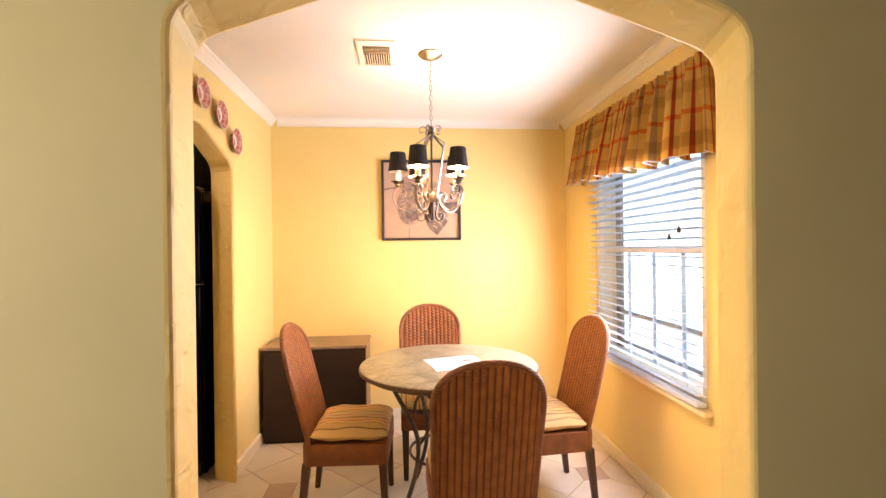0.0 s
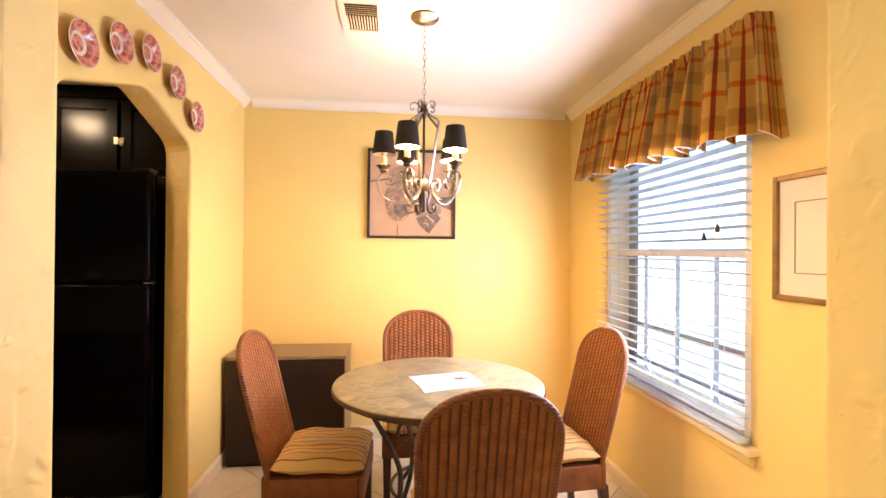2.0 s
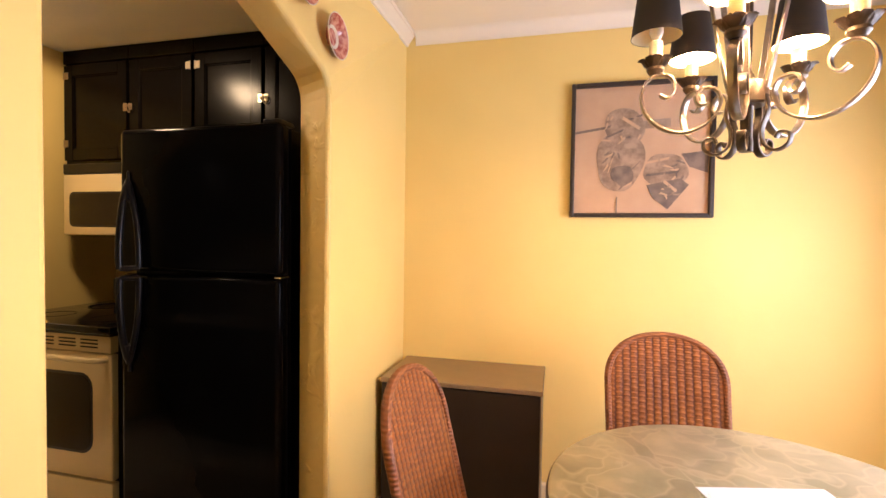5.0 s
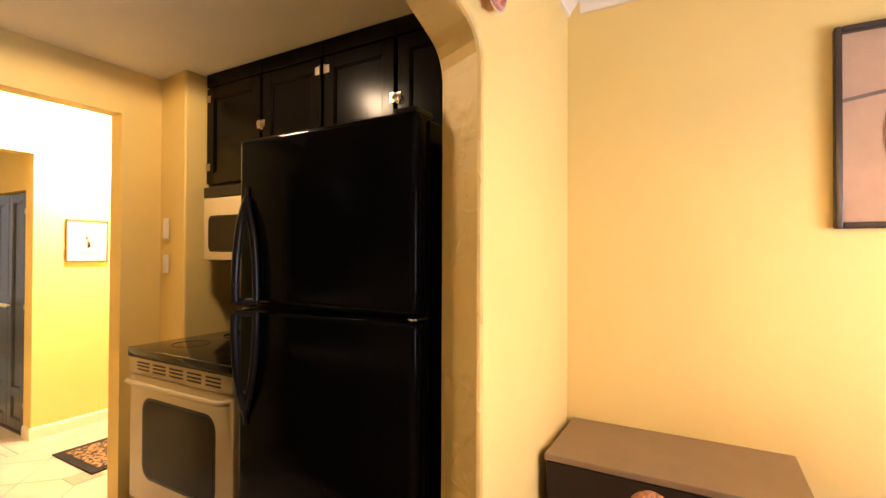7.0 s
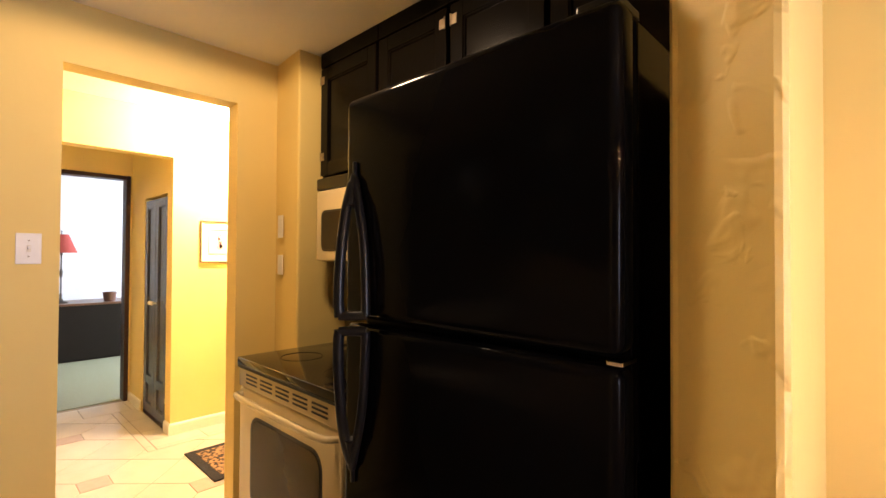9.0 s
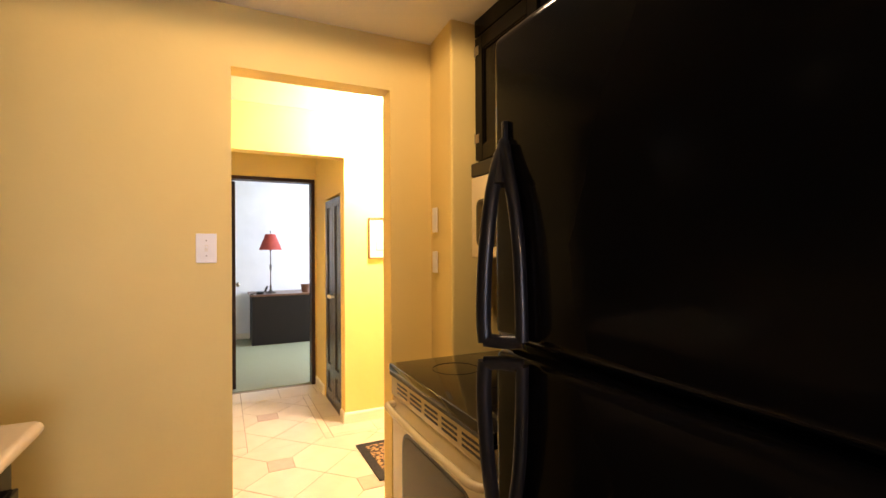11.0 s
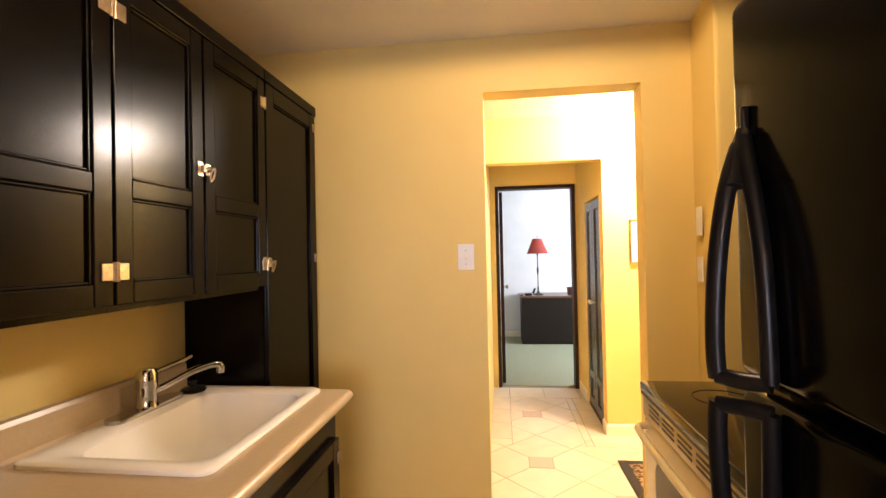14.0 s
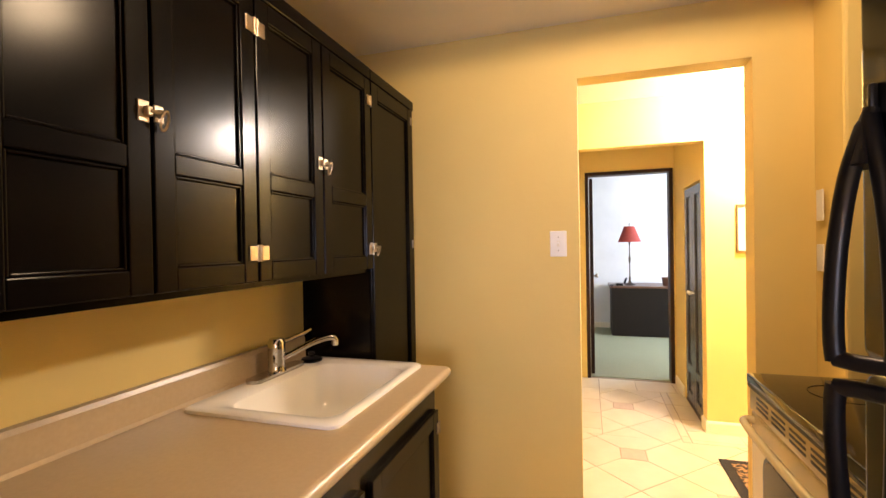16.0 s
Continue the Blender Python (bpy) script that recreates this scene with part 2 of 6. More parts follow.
def marble():
    """Broken stone patches with pale veins between them."""
    m = material("green_beige_marble", (0.47, 0.40, 0.255), 0.30, shine=0.4, second=(0.30, 0.27, 0.165), scale=9, spread=0.35)
    n, l = m.node_tree.nodes, m.node_tree.links
    base = [x for x in n if x.bl_idname == "ShaderNodeMix"][0]
    co = [x for x in n if x.bl_idname == "ShaderNodeTexCoord"][0]
    warp = n.new("ShaderNodeTexNoise")
    warp.inputs["Scale"].default_value = 5
    l.new(co.outputs["Object"], warp.inputs["Vector"])
    add = n.new("ShaderNodeVectorMath")
    add.operation = "MULTIPLY_ADD"
    add.inputs[1].default_value = (0.55, 0.55, 0.55)
    l.new(warp.outputs["Color"], add.inputs[0])
    l.new(co.outputs["Object"], add.inputs[2])
    cell, edge = n.new("ShaderNodeTexVoronoi"), n.new("ShaderNodeTexVoronoi")
    edge.feature = "DISTANCE_TO_EDGE"
    for v in (cell, edge):
        v.inputs["Scale"].default_value = 8
        l.new(add.outputs[0], v.inputs["Vector"])
    bw = n.new("ShaderNodeRGBToBW")
    l.new(cell.outputs["Color"], bw.inputs[0])
    shade = n.new("ShaderNodeMapRange")
    shade.inputs["To Min"].default_value, shade.inputs["To Max"].default_value = 0.78, 1.14
    l.new(bw.outputs[0], shade.inputs[0])
    tone = n.new("ShaderNodeMix")
    tone.data_type, tone.blend_type = "RGBA", "MULTIPLY"
    tone.inputs["Factor"].default_value = 1
    l.new(base.outputs["Result"], tone.inputs["A"])
    l.new(shade.outputs[0], tone.inputs["B"])
    vein = n.new("ShaderNodeMapRange")
    vein.inputs["From Max"].default_value, vein.inputs["To Min"].default_value, vein.inputs["To Max"].default_value = 0.11, 0.45, 0
    l.new(edge.outputs["Distance"], vein.inputs[0])
    mix = n.new("ShaderNodeMix")
    mix.data_type = "RGBA"
    mix.inputs["B"].default_value = (0.58, 0.49, 0.33, 1)
    l.new(vein.outputs[0], mix.inputs["Factor"])
    l.new(tone.outputs["Result"], mix.inputs["A"])
    l.new(mix.outputs["Result"], n["Principled BSDF"].inputs["Base Color"])
    return m


MARBLE = marble()
PAPER = material("white_paper", (0.86, 0.86, 0.85), 0.8, scale=8, second=(0.84, 0.84, 0.83))
DARKCAB = material("dark_brown_laminate", (0.020, 0.013, 0.009), 0.42, shine=0.2, second=(0.026, 0.017, 0.012), scale=9)
CABTOP = material("taupe_laminate", (0.22, 0.15, 0.085), 0.33, second=(0.19, 0.128, 0.072), scale=12)
FRAME_BLACK = material("black_brown_frame", (0.02, 0.012, 0.009), 0.35, scale=20)
FRAME_GOLD = material("gilt_frame", (0.30, 0.19, 0.07), 0.35, metal=0.5, second=(0.20, 0.12, 0.05), scale=25, bump=0.3)
CANVAS = material("tan_canvas", (0.55, 0.36, 0.22), 0.8, second=(0.47, 0.30, 0.18), scale=9, bump=0.4, bump_scale=300)
CHARCOAL = material("umber_wash", (0.20, 0.135, 0.09), 0.85, second=(0.40, 0.28, 0.19), scale=22, spread=0.3)
CHARCOAL_D = material("dark_umber_wash", (0.12, 0.09, 0.07), 0.85, second=(0.22, 0.16, 0.12), scale=22, spread=0.3)
MATBOARD = material("cream_mat_board", (0.78, 0.72, 0.60), 0.85, scale=6)
INK = material("grey_ink", (0.35, 0.30, 0.24), 0.9, scale=20)
ROSE = material("rose_ink", (0.66, 0.34, 0.26), 0.9, second=(0.72, 0.56, 0.44), scale=60, spread=0.2)
PLATE = material("cream_glaze", (0.72, 0.62, 0.50), 0.15, scale=20)
PLATE_RED = material("red_transfer_glaze", (0.34, 0.070, 0.055), 0.16, second=(0.60, 0.27, 0.20), scale=55, spread=0.22)
LAMINATE = material("beige_worktop_laminate", (0.47, 0.355, 0.215), 0.32, second=(0.44, 0.33, 0.195), scale=90, spread=0.4)
PORCELAIN = material("white_porcelain", (0.84, 0.81, 0.74), 0.10, scale=4, second=(0.82, 0.79, 0.72))
SWITCH = material("white_switch_plastic", (0.82, 0.79, 0.76), 0.35, scale=10)
# white slats and muntins; the blue of the daylight behind is in the base colour
SLAT = material("daylight_tinted_white", (0.58, 0.68, 0.90), 0.45, scale=8)
SASH = material("sash_paint", (0.68, 0.60, 0.52), 0.45, scale=8)
STORM = material("grey_storm_bar", (0.20, 0.22, 0.27), 0.5, scale=10)
GLASS = glass("window_glass")
OVENGLASS = material("smoked_oven_glass", (0.022, 0.017, 0.011), 0.12, shine=0.10, second=(0.026, 0.020, 0.013), scale=5)
REDSHADE = material("red_lamp_shade", (0.34, 0.045, 0.03), 0.8, second=(0.40, 0.06, 0.04), scale=30)
DESKTOP = material("brown_desk_top", (0.16, 0.07, 0.04), 0.3, second=(0.11, 0.05, 0.03), scale=7, stretch=(1, 5, 1))
DESK = material("dark_desk_panel", (0.014, 0.010, 0.009), 0.5, shine=0.2, scale=9)
DOORWOOD = material("dark_stained_door", (0.040, 0.018, 0.011), 0.45, shine=0.2, second=(0.035, 0.016, 0.010), scale=9, stretch=(5, 5, 0.5), bump=0.2)
CLOSET = material("slate_brown_door_paint", (0.070, 0.062, 0.060), 0.24, second=(0.055, 0.048, 0.045), scale=6)
RUGEDGE = material("black_rug_border", (0.018, 0.014, 0.012), 0.95, scale=60, bump=0.8, bump_scale=300)
RUG = material("leopard_rug_pile", (0.36, 0.20, 0.08), 0.95, second=(0.03, 0.018, 0.012), scale=48, spread=0.10, bump=1.0, bump_scale=300)


def outdoors():
    """Overexposed daylight with faint pale green foliage in it."""
    m = glow("bright_outdoors", (0.66, 0.85, 1.0), 2.6)
    n, l = m.node_tree.nodes, m.node_tree.links
    a = n.new("ShaderNodeTexNoise")
    a.inputs["Scale"].default_value, a.inputs["Detail"].default_value = 1.6, 6
    co = n.new("ShaderNodeTexCoord")
    l.new(co.outputs["Object"], a.inputs["Vector"])
    ramp = n.new("ShaderNodeValToRGB")
    e = ramp.color_ramp.elements
    e[0].position, e[0].color = 0.42, (0.30, 0.46, 0.42, 1)
    e[1].position, e[1].color = 0.58, (0.66, 0.85, 1.0, 1)
    l.new(a.outputs["Fac"], ramp.inputs[0])
    l.new(ramp.outputs[0], n["Principled BSDF"].inputs["Emission Color"])
    return m


BACKGLOW = outdoors()
LAWN = material("lawn", (0.06, 0.10, 0.03), 0.95, second=(0.09, 0.12, 0.04), scale=3, bump=1, bump_scale=80)


# ---- mesh helpers ----
def link(name, bm, mat, parent=None, smooth=False):
    me = bpy.data.meshes.new(name)
    bm.normal_update()
    bm.to_mesh(me)
    bm.free()
    for m in mat if isinstance(mat, (list, tuple)) else [mat]:
        me.materials.append(m)
    if smooth:
        for p in me.polygons:
            p.use_smooth = True
        me.set_sharp_from_angle(angle=radians(40))
    ob = new(name, me)
    if parent:
        ob.parent = parent
    return ob


def part(name, bm, mat, parent, label="", smooth=False):
    return tagged(link(name, bm, mat, parent, smooth), label)


def structure(name, bm, mat, label, category="", smooth=False):
    return tagged(link(name, bm, mat, None, smooth), label, category or name.split("_")[0], kind="structure")


def thing(name, m, label, category, group="", kind=""):
    ob = new(name)
    ob.empty_display_size = 0.1
    ob.matrix_world = m
    return tagged(ob, label, category, group, kind)


def box(bm, x0, x1, y0, y1, z0, z1, bevel=0.0, seg=2, mi=0):
    r = bmesh.ops.create_cube(bm, size=1.0)
    for v in r["verts"]:
        v.co = Vector(((x0 + x1) / 2 + v.co.x * (x1 - x0), (y0 + y1) / 2 + v.co.y * (y1 - y0), (z0 + z1) / 2 + v.co.z * (z1 - z0)))
    faces = list({f for v in r["verts"] for f in v.link_faces})
    for f in faces:
        f.material_index = mi
    if bevel:
        edges = list({e for v in r["verts"] for e in v.link_edges})
        bmesh.ops.bevel(bm, geom=edges, offset=bevel, segments=seg, affect="EDGES", profile=0.5)
    return bm


def boxed(*a, **k):
    return box(bmesh.new(), *a, **k)


def prism(bm, pts, axis, a, b, bevel_z=None):
    """A flat outline, pts in the two other axes in order, carried from a to b along axis (0 x, 1 y, 2 z)."""
    def place(p, d):
        c = [0, 0, 0]
        o = [i for i in range(3) if i != axis]
        c[axis], c[o[0]], c[o[1]] = d, p[0], p[1]
        return c
    va = [bm.verts.new(place(p, a)) for p in pts]
    vb = [bm.verts.new(place(p, b)) for p in pts]
    fa, fb = bm.faces.new(va), bm.faces.new(vb)
    n = len(pts)
    for i in range(n):
        bm.faces.new((va[i], va[(i + 1) % n], vb[(i + 1) % n], vb[i]))
    bmesh.ops.recalc_face_normals(bm, faces=bm.faces)
    return bm


def lathe(bm, prof, seg=24, at=(0, 0, 0), tilt=None):
    """A profile of (radius, height) turned about z."""
    rings = []
    for r, z in prof:
        ring = []
        for i in range(seg):
            a = 2 * math.pi * i / seg
            p = Vector((r * math.cos(a), r * math.sin(a), z))
            if tilt:
                p = tilt @ p
            ring.append(bm.verts.new(p + Vector(at)))
        rings.append(ring)
    for a, b in zip(rings, rings[1:]):
        for i in range(seg):
            bm.faces.new((a[i], a[(i + 1) % seg], b[(i + 1) % seg], b[i]))
    hollow = prof[0] == prof[-1]
    if prof[0][0] > 1e-6 and not hollow:
        bm.faces.new(rings[0][::-1])
    if prof[-1][0] > 1e-6 and not hollow:
        bm.faces.new(rings[-1])
    bmesh.ops.remove_doubles(bm, verts=bm.verts, dist=1e-6)
    return bm


def tube(bm, pts, r, seg=8, closed=False, flat=1.0):
    """A rod along points; r a number or one for each point; flat squeezes it sideways."""
    pts = [Vector(p) for p in pts]
    n = len(pts)
    rs = r if isinstance(r, (list, tuple)) else [r] * n
    rings = []
    side = None
    for i, p in enumerate(pts):
        d = (pts[(i + 1) % n] - pts[i - 1]) if closed else (pts[min(i + 1, n - 1)] - pts[max(i - 1, 0)])
        d.normalize()
        if side is None:
            side = d.orthogonal().normalized()
        side = (side - d * side.dot(d)).normalized()
        up = d.cross(side)
        rings.append([bm.verts.new(p + rs[i] * (math.cos(2 * math.pi * k / seg) * side * flat + math.sin(2 * math.pi * k / seg) * up)) for k in range(seg)])
    for i in range(n if closed else n - 1):
        a, b = rings[i], rings[(i + 1) % n]
        for k in range(seg):
            bm.faces.new((a[k], a[(k + 1) % seg], b[(k + 1) % seg], b[k]))
    if not closed:
        bm.faces.new(rings[0][::-1])
        bm.faces.new(rings[-1])
    return bm


def sheet(bm, nu, nv, fn):
    """A grid of nu x nv cells; fn gives a place for u, v in 0..1."""
    g = [[bm.verts.new(fn(i / nu, j / nv)) for j in range(nv + 1)] for i in range(nu + 1)]
    for i in range(nu):
        for j in range(nv):
            bm.faces.new((g[i][j], g[i + 1][j], g[i + 1][j + 1], g[i][j + 1]))
    return g


def wall_with_holes(bm, axis, a, b, u0, u1, z0, z1, holes):
    """A wall between a and b along axis (0 x, 1 y), from u0 to u1 and z0 to z1, with square holes (u0, u1, z0, z1) cut through."""
    us = sorted({u0, u1, *[h[0] for h in holes], *[h[1] for h in holes]})
    zs = sorted({z0, z1, *[h[2] for h in holes], *[h[3] for h in holes]})
    us, zs = [u for u in us if u0 <= u <= u1], [z for z in zs if z0 <= z <= z1]
    solid = {}
    for i in range(len(us) - 1):
        for j in range(len(zs) - 1):
            cu, cz = (us[i] + us[i + 1]) / 2, (zs[j] + zs[j + 1]) / 2
            solid[i, j] = not any(h[0] < cu < h[1] and h[2] < cz < h[3] for h in holes)
    def P(d, u, z):
        return bm.verts.new((d, u, z) if axis == 0 else (u, d, z))
    for (i, j), s in solid.items():
        if not s:
            continue
        ua, ub, za, zb = us[i], us[i + 1], zs[j], zs[j + 1]
        for d in (a, b):
            bm.faces.new((P(d, ua, za), P(d, ub, za), P(d, ub, zb), P(d, ua, zb)))
        for di, dj, c in ((-1, 0, ((ua, za), (ua, zb))), (1, 0, ((ub, za), (ub, zb))), (0, -1, ((ua, za), (ub, za))), (0, 1, ((ua, zb), (ub, zb)))):
            if not solid.get((i + di, j + dj), False):
                (p, q), (r, t) = c
                bm.faces.new((P(a, p, q), P(a, r, t), P(b, r, t), P(b, p, q)))
    bmesh.ops.remove_doubles(bm, verts=bm.verts, dist=1e-5)
    bmesh.ops.recalc_face_normals(bm, faces=bm.faces)
    return bm


def arch_wall(bm, axis, a, b, u0, u1, z1, w0, w1, spring, peak_u, peak, soft=0.035):
    """A wall with a floor-high opening w0..w1 whose head rises in two slopes to a peak; jamb edges are rounded."""
    left, right = (w0, spring), (w1, spring)
    def corner(p, q, r, d):
        p, q, r = Vector(p), Vector(q), Vector(r)
        s, e = q + (p - q).normalized() * d, q + (r - q).normalized() * d
        return [tuple(s.lerp(q, t).lerp(q.lerp(e, t), t)) for t in (0, 0.25, 0.5, 0.75, 1)]
    head = corner((w0, 0), left, (peak_u, peak), 0.07) + corner(left, (peak_u, peak), right, 0.05) + corner((peak_u, peak), right, (w1, 0), 0.07)
    pts = [(u0, 0), (w0, 0)] + head + [(w1, 0), (u1, 0), (u1, z1), (u0, z1)]
    prism(bm, pts, axis, a, b)
    other = 1 - axis
    edges = []
    for e in bm.edges:
        p, q = (v.co for v in e.verts)
        same = abs(p[axis] - q[axis]) < 1e-6
        inside = all(w0 - 1e-4 <= c[other] <= w1 + 1e-4 and c.z < peak + 0.01 for c in (p, q))
        if same and inside and not (abs(p.z) < 1e-6 and abs(q.z) < 1e-6):
            edges.append(e)
    bmesh.ops.bevel(bm, geom=edges, offset=soft * 0.45, segments=3, affect="EDGES", profile=0.5)
    return bm


# ---- structure ----
KN, KS, KW = 3.62, 1.205, -2.96      # kitchen north, south and west faces
ALC_S, ALC_N, ALC_W, HALL_W = 2.28, 3.15, -5.68, -4.48
kitchen_arch = arch_wall(bmesh.new(), 0, -0.872, WEST, 1.05, NORTH + 0.12, CEIL + 0.1, 1.835, 2.785, 1.885, 2.36, 2.045)
for v in kitchen_arch.verts:
    if v.co.x > -0.80 and v.co.z < 2.06 and 2.36 < v.co.y < 2.80:
        k = (v.co.y - 2.36) / (2.785 - 2.36)
        v.co.x, v.co.y = v.co.x + 0.035 * k, v.co.y - 0.066 * k      # plaster swells round the far jamb
kitchen_arch.normal_update()
for f in kitchen_arch.faces:
    f.material_index = 1 if abs(f.normal.x) > 0.9 else 0
structure("wall_kitchen_arch", kitchen_arch, [YELLOW_ROUGH, YELLOW], "yellow plaster wall with a low peaked arch into the kitchen", "wall")
entrance = arch_wall(bmesh.new(), 1, 0.925, SOUTH, WEST, EAST, CEIL + 0.1, -0.210, 1.104, 1.875, 0.43, 2.11)
for v in entrance.verts:
    if v.co.y < 0.98 and 1.6 < v.co.z < 2.2 and -0.25 < v.co.x < 1.15:
        v.co.z += 0.035      # the head slopes down into the dining room
entrance.normal_update()
for f in entrance.faces:
    f.material_index = 1 if f.normal.y < -0.97 else 2 if f.normal.y > 0.97 else 0
structure("wall_dining_entrance", entrance, [YELLOW_ROUGH, LIVING, YELLOW], "plaster wall with a wide peaked arch into the dining room", "wall")
structure("wall_dining_north", boxed(WEST, EAST + 0.2, NORTH, NORTH + 0.12, 0, CEIL + 0.1), YELLOW, "pale yellow plaster wall behind the dining table", "wall")
WIN = (1.86, 3.04, 0.64, 2.12)
structure("wall_dining_east", wall_with_holes(bmesh.new(), 0, EAST, EAST + 0.2, 0.925, NORTH, 0, CEIL + 0.1, [WIN]), YELLOW, "yellow plaster wall with the window opening", "wall")
structure("ceiling_dining", boxed(WEST, EAST, SOUTH, NORTH, CEIL, CEIL + 0.1), WHITE, "smooth off-white dining room ceiling", "ceiling")
# kitchen
structure("wall_kitchen_south", boxed(KW - 0.12, -0.872, KS - 0.12, KS, 0, CEIL_K + 0.1), YELLOW, "yellow kitchen wall behind the sink counter", "wall")
structure("wall_kitchen_north", boxed(KW, -0.872, KN, KN + 0.12, 0, CEIL_K + 0.1), YELLOW, "yellow kitchen wall behind the stove", "wall")
structure("wall_kitchen_pier", prism(bmesh.new(), [(KW, 3.207), (-2.700, 3.184), (-2.692, 3.188), (-2.690, 3.196), (-2.690, KN), (KW, KN)], 2, 0, CEIL_K), YELLOW, "yellow plaster pier beside the stove", "wall")
structure("wall_kitchen_west", wall_with_holes(bmesh.new(), 0, KW - 0.11, KW, KS - 0.12, KN + 0.12, 0, CEIL_K + 0.1, [(2.323, 3.000, -0.1, 2.10)]), YELLOW,
          "yellow kitchen wall with a cased opening to the hall", "wall")
structure("ceiling_kitchen", boxed(KW, -0.872, KS, KN, CEIL_K, CEIL_K + 0.1), WHITE, "plain off-white kitchen ceiling", "ceiling")
# hall and alcove
structure("wall_hall_west", wall_with_holes(bmesh.new(), 0, HALL_W - 0.12, HALL_W, 0.4, 4.6, 0, CEIL + 0.1, [(ALC_S, ALC_N, -0.1, 2.075)]), YELLOW,
          "yellow hall wall with a square opening to an alcove", "wall")
structure("wall_hall_south", boxed(HALL_W, KW - 0.11, 0.28, 0.4, 0, CEIL + 0.1), YELLOW, "yellow wall closing the hall", "wall")
structure("wall_hall_north", boxed(HALL_W, KW - 0.11, 4.6, 4.72, 0, CEIL + 0.1), YELLOW, "yellow wall closing the far end of the hall", "wall")
structure("wall_hall_east_north", boxed(KW - 0.11, KW, KN + 0.12, 4.72, 0, CEIL + 0.1), YELLOW, "yellow hall wall past the kitchen", "wall")
structure("wall_hall_east_south", boxed(KW - 0.11, KW, 0.28, KS - 0.12, 0, CEIL + 0.1), YELLOW, "yellow hall wall before the kitchen", "wall")
structure("ceiling_hall", boxed(HALL_W, KW - 0.11, 0.4, 4.6, CEIL, CEIL + 0.1), WHITE, "off-white hall ceiling", "ceiling")
structure("wall_alcove_north", wall_with_holes(bmesh.new(), 1, ALC_N, ALC_N + 0.12, ALC_W, HALL_W - 0.12, 0, 2.42, [(-5.24, -4.61, -0.1, 1.82)]), YELLOW,
          "yellow alcove wall with a closet doorway", "wall")
structure("wall_alcove_south", boxed(ALC_W, HALL_W - 0.12, ALC_S - 0.12, ALC_S, 0, 2.42), YELLOW, "yellow alcove side wall", "wall")
structure("closet_back", boxed(-5.30, -4.61, ALC_N + 0.5, ALC_N + 0.55, 0, 2.42), YELLOW, "plain back wall of a closet", "wall")
structure("ceiling_alcove", boxed(ALC_W, HALL_W - 0.12, ALC_S, ALC_N, 2.36, 2.42), WHITE, "off-white alcove ceiling", "ceiling")
structure("wall_bedroom_east", wall_with_holes(bmesh.new(), 0, ALC_W - 0.11, ALC_W, 0.3, 5.4, 0, 2.5, [(2.345, 3.125, -0.1, 2.055)]), [YELLOW], "wall with the bedroom doorway", "wall")
structure("wall_bedroom_west", boxed(-8.72, -8.6, 0.3, 5.4, 0, 2.5), BEDWALL, "white bedroom wall behind a desk", "wall")
structure("wall_bedroom_south", boxed(-8.72, ALC_W - 0.11, 0.18, 0.3, 0, 2.5), BEDWALL, "white bedroom side wall", "wall")
structure("wall_bedroom_north", wall_with_holes(bmesh.new(), 1, 5.4, 5.52, -8.72, ALC_W, 0, 2.5, [(-7.9, -6.3, 0.8, 2.15)]), BEDWALL, "white bedroom wall with a window opening", "wall")
structure("ceiling_bedroom", boxed(-8.6, ALC_W - 0.11, 0.3, 5.4, CEIL, CEIL + 0.08), BEDWALL, "white bedroom ceiling", "ceiling")
structure("floor_bedroom", boxed(-8.6, ALC_W - 0.06, 0.3, 5.4, -0.1, 0.004), CARPET, "grey-green cut pile bedroom carpet", "carpet")
# living room, where the walk begins
structure("wall_living_north_left", boxed(LW, WEST, 0.925, 1.04, 0, CEIL + 0.1), LIVING, "cream plaster living room wall", "wall")
structure("wall_living_north_right", boxed(EAST, 3.3, 0.925, 1.04, 0, CEIL + 0.1), LIVING, "cream plaster living room wall beside the arch", "wall")
structure("wall_living_west", wall_with_holes(bmesh.new(), 0, LW - 0.1, LW, -4.1, 1.04, 0, CEIL + 0.1, [(-1.35, 0.05, 0.75, 2.05)]), LIVING, "cream living room wall with a window opening", "wall")
# these two stay out of view; their dark colour keeps the bounce low
structure("wall_living_east", boxed(3.3, 3.4, -4.1, 1.04, 0, CEIL + 0.1), DIM_WALL, "unseen living room end wall, dark brown to cut bounced light", "wall")
structure("wall_living_south", boxed(LW, 3.3, -4.2, -4.1, 0, CEIL + 0.1), DIM_WALL, "unseen living room wall behind the walker, dark brown to cut bounced light", "wall")
structure("ceiling_living", boxed(LW, 3.3, -4.1, 0.925, CEIL, CEIL + 0.1), WHITE, "off-white living room ceiling", "ceiling")
structure("ground", boxed(-400, 400, -400, 400, -0.30, -0.13), LAWN, "lawn around the house", "ground")
structure("backdrop_dining_window", boxed(3.0, 3.05, 1.1, 7, -0.13, 4), BACKGLOW, "bright overexposed outdoors beyond the window", "backdrop")


def strip_run(name, prof, runs, mat, label, category, kind="structure"):
    """Mouldings: prof of (out from the wall, z) carried along runs (axis, wall place, side, from, to)."""
    for axis, w, side, u0, u1 in runs:
        bm = bmesh.new()
        pts = [(w + side * o, z) for o, z in prof]
        if axis == 0:
            prism(bm, pts, 1, u0, u1)
        else:
            prism(bm, pts, 0, u0, u1)
        tagged(link(name, bm, mat), label, category, kind=kind)


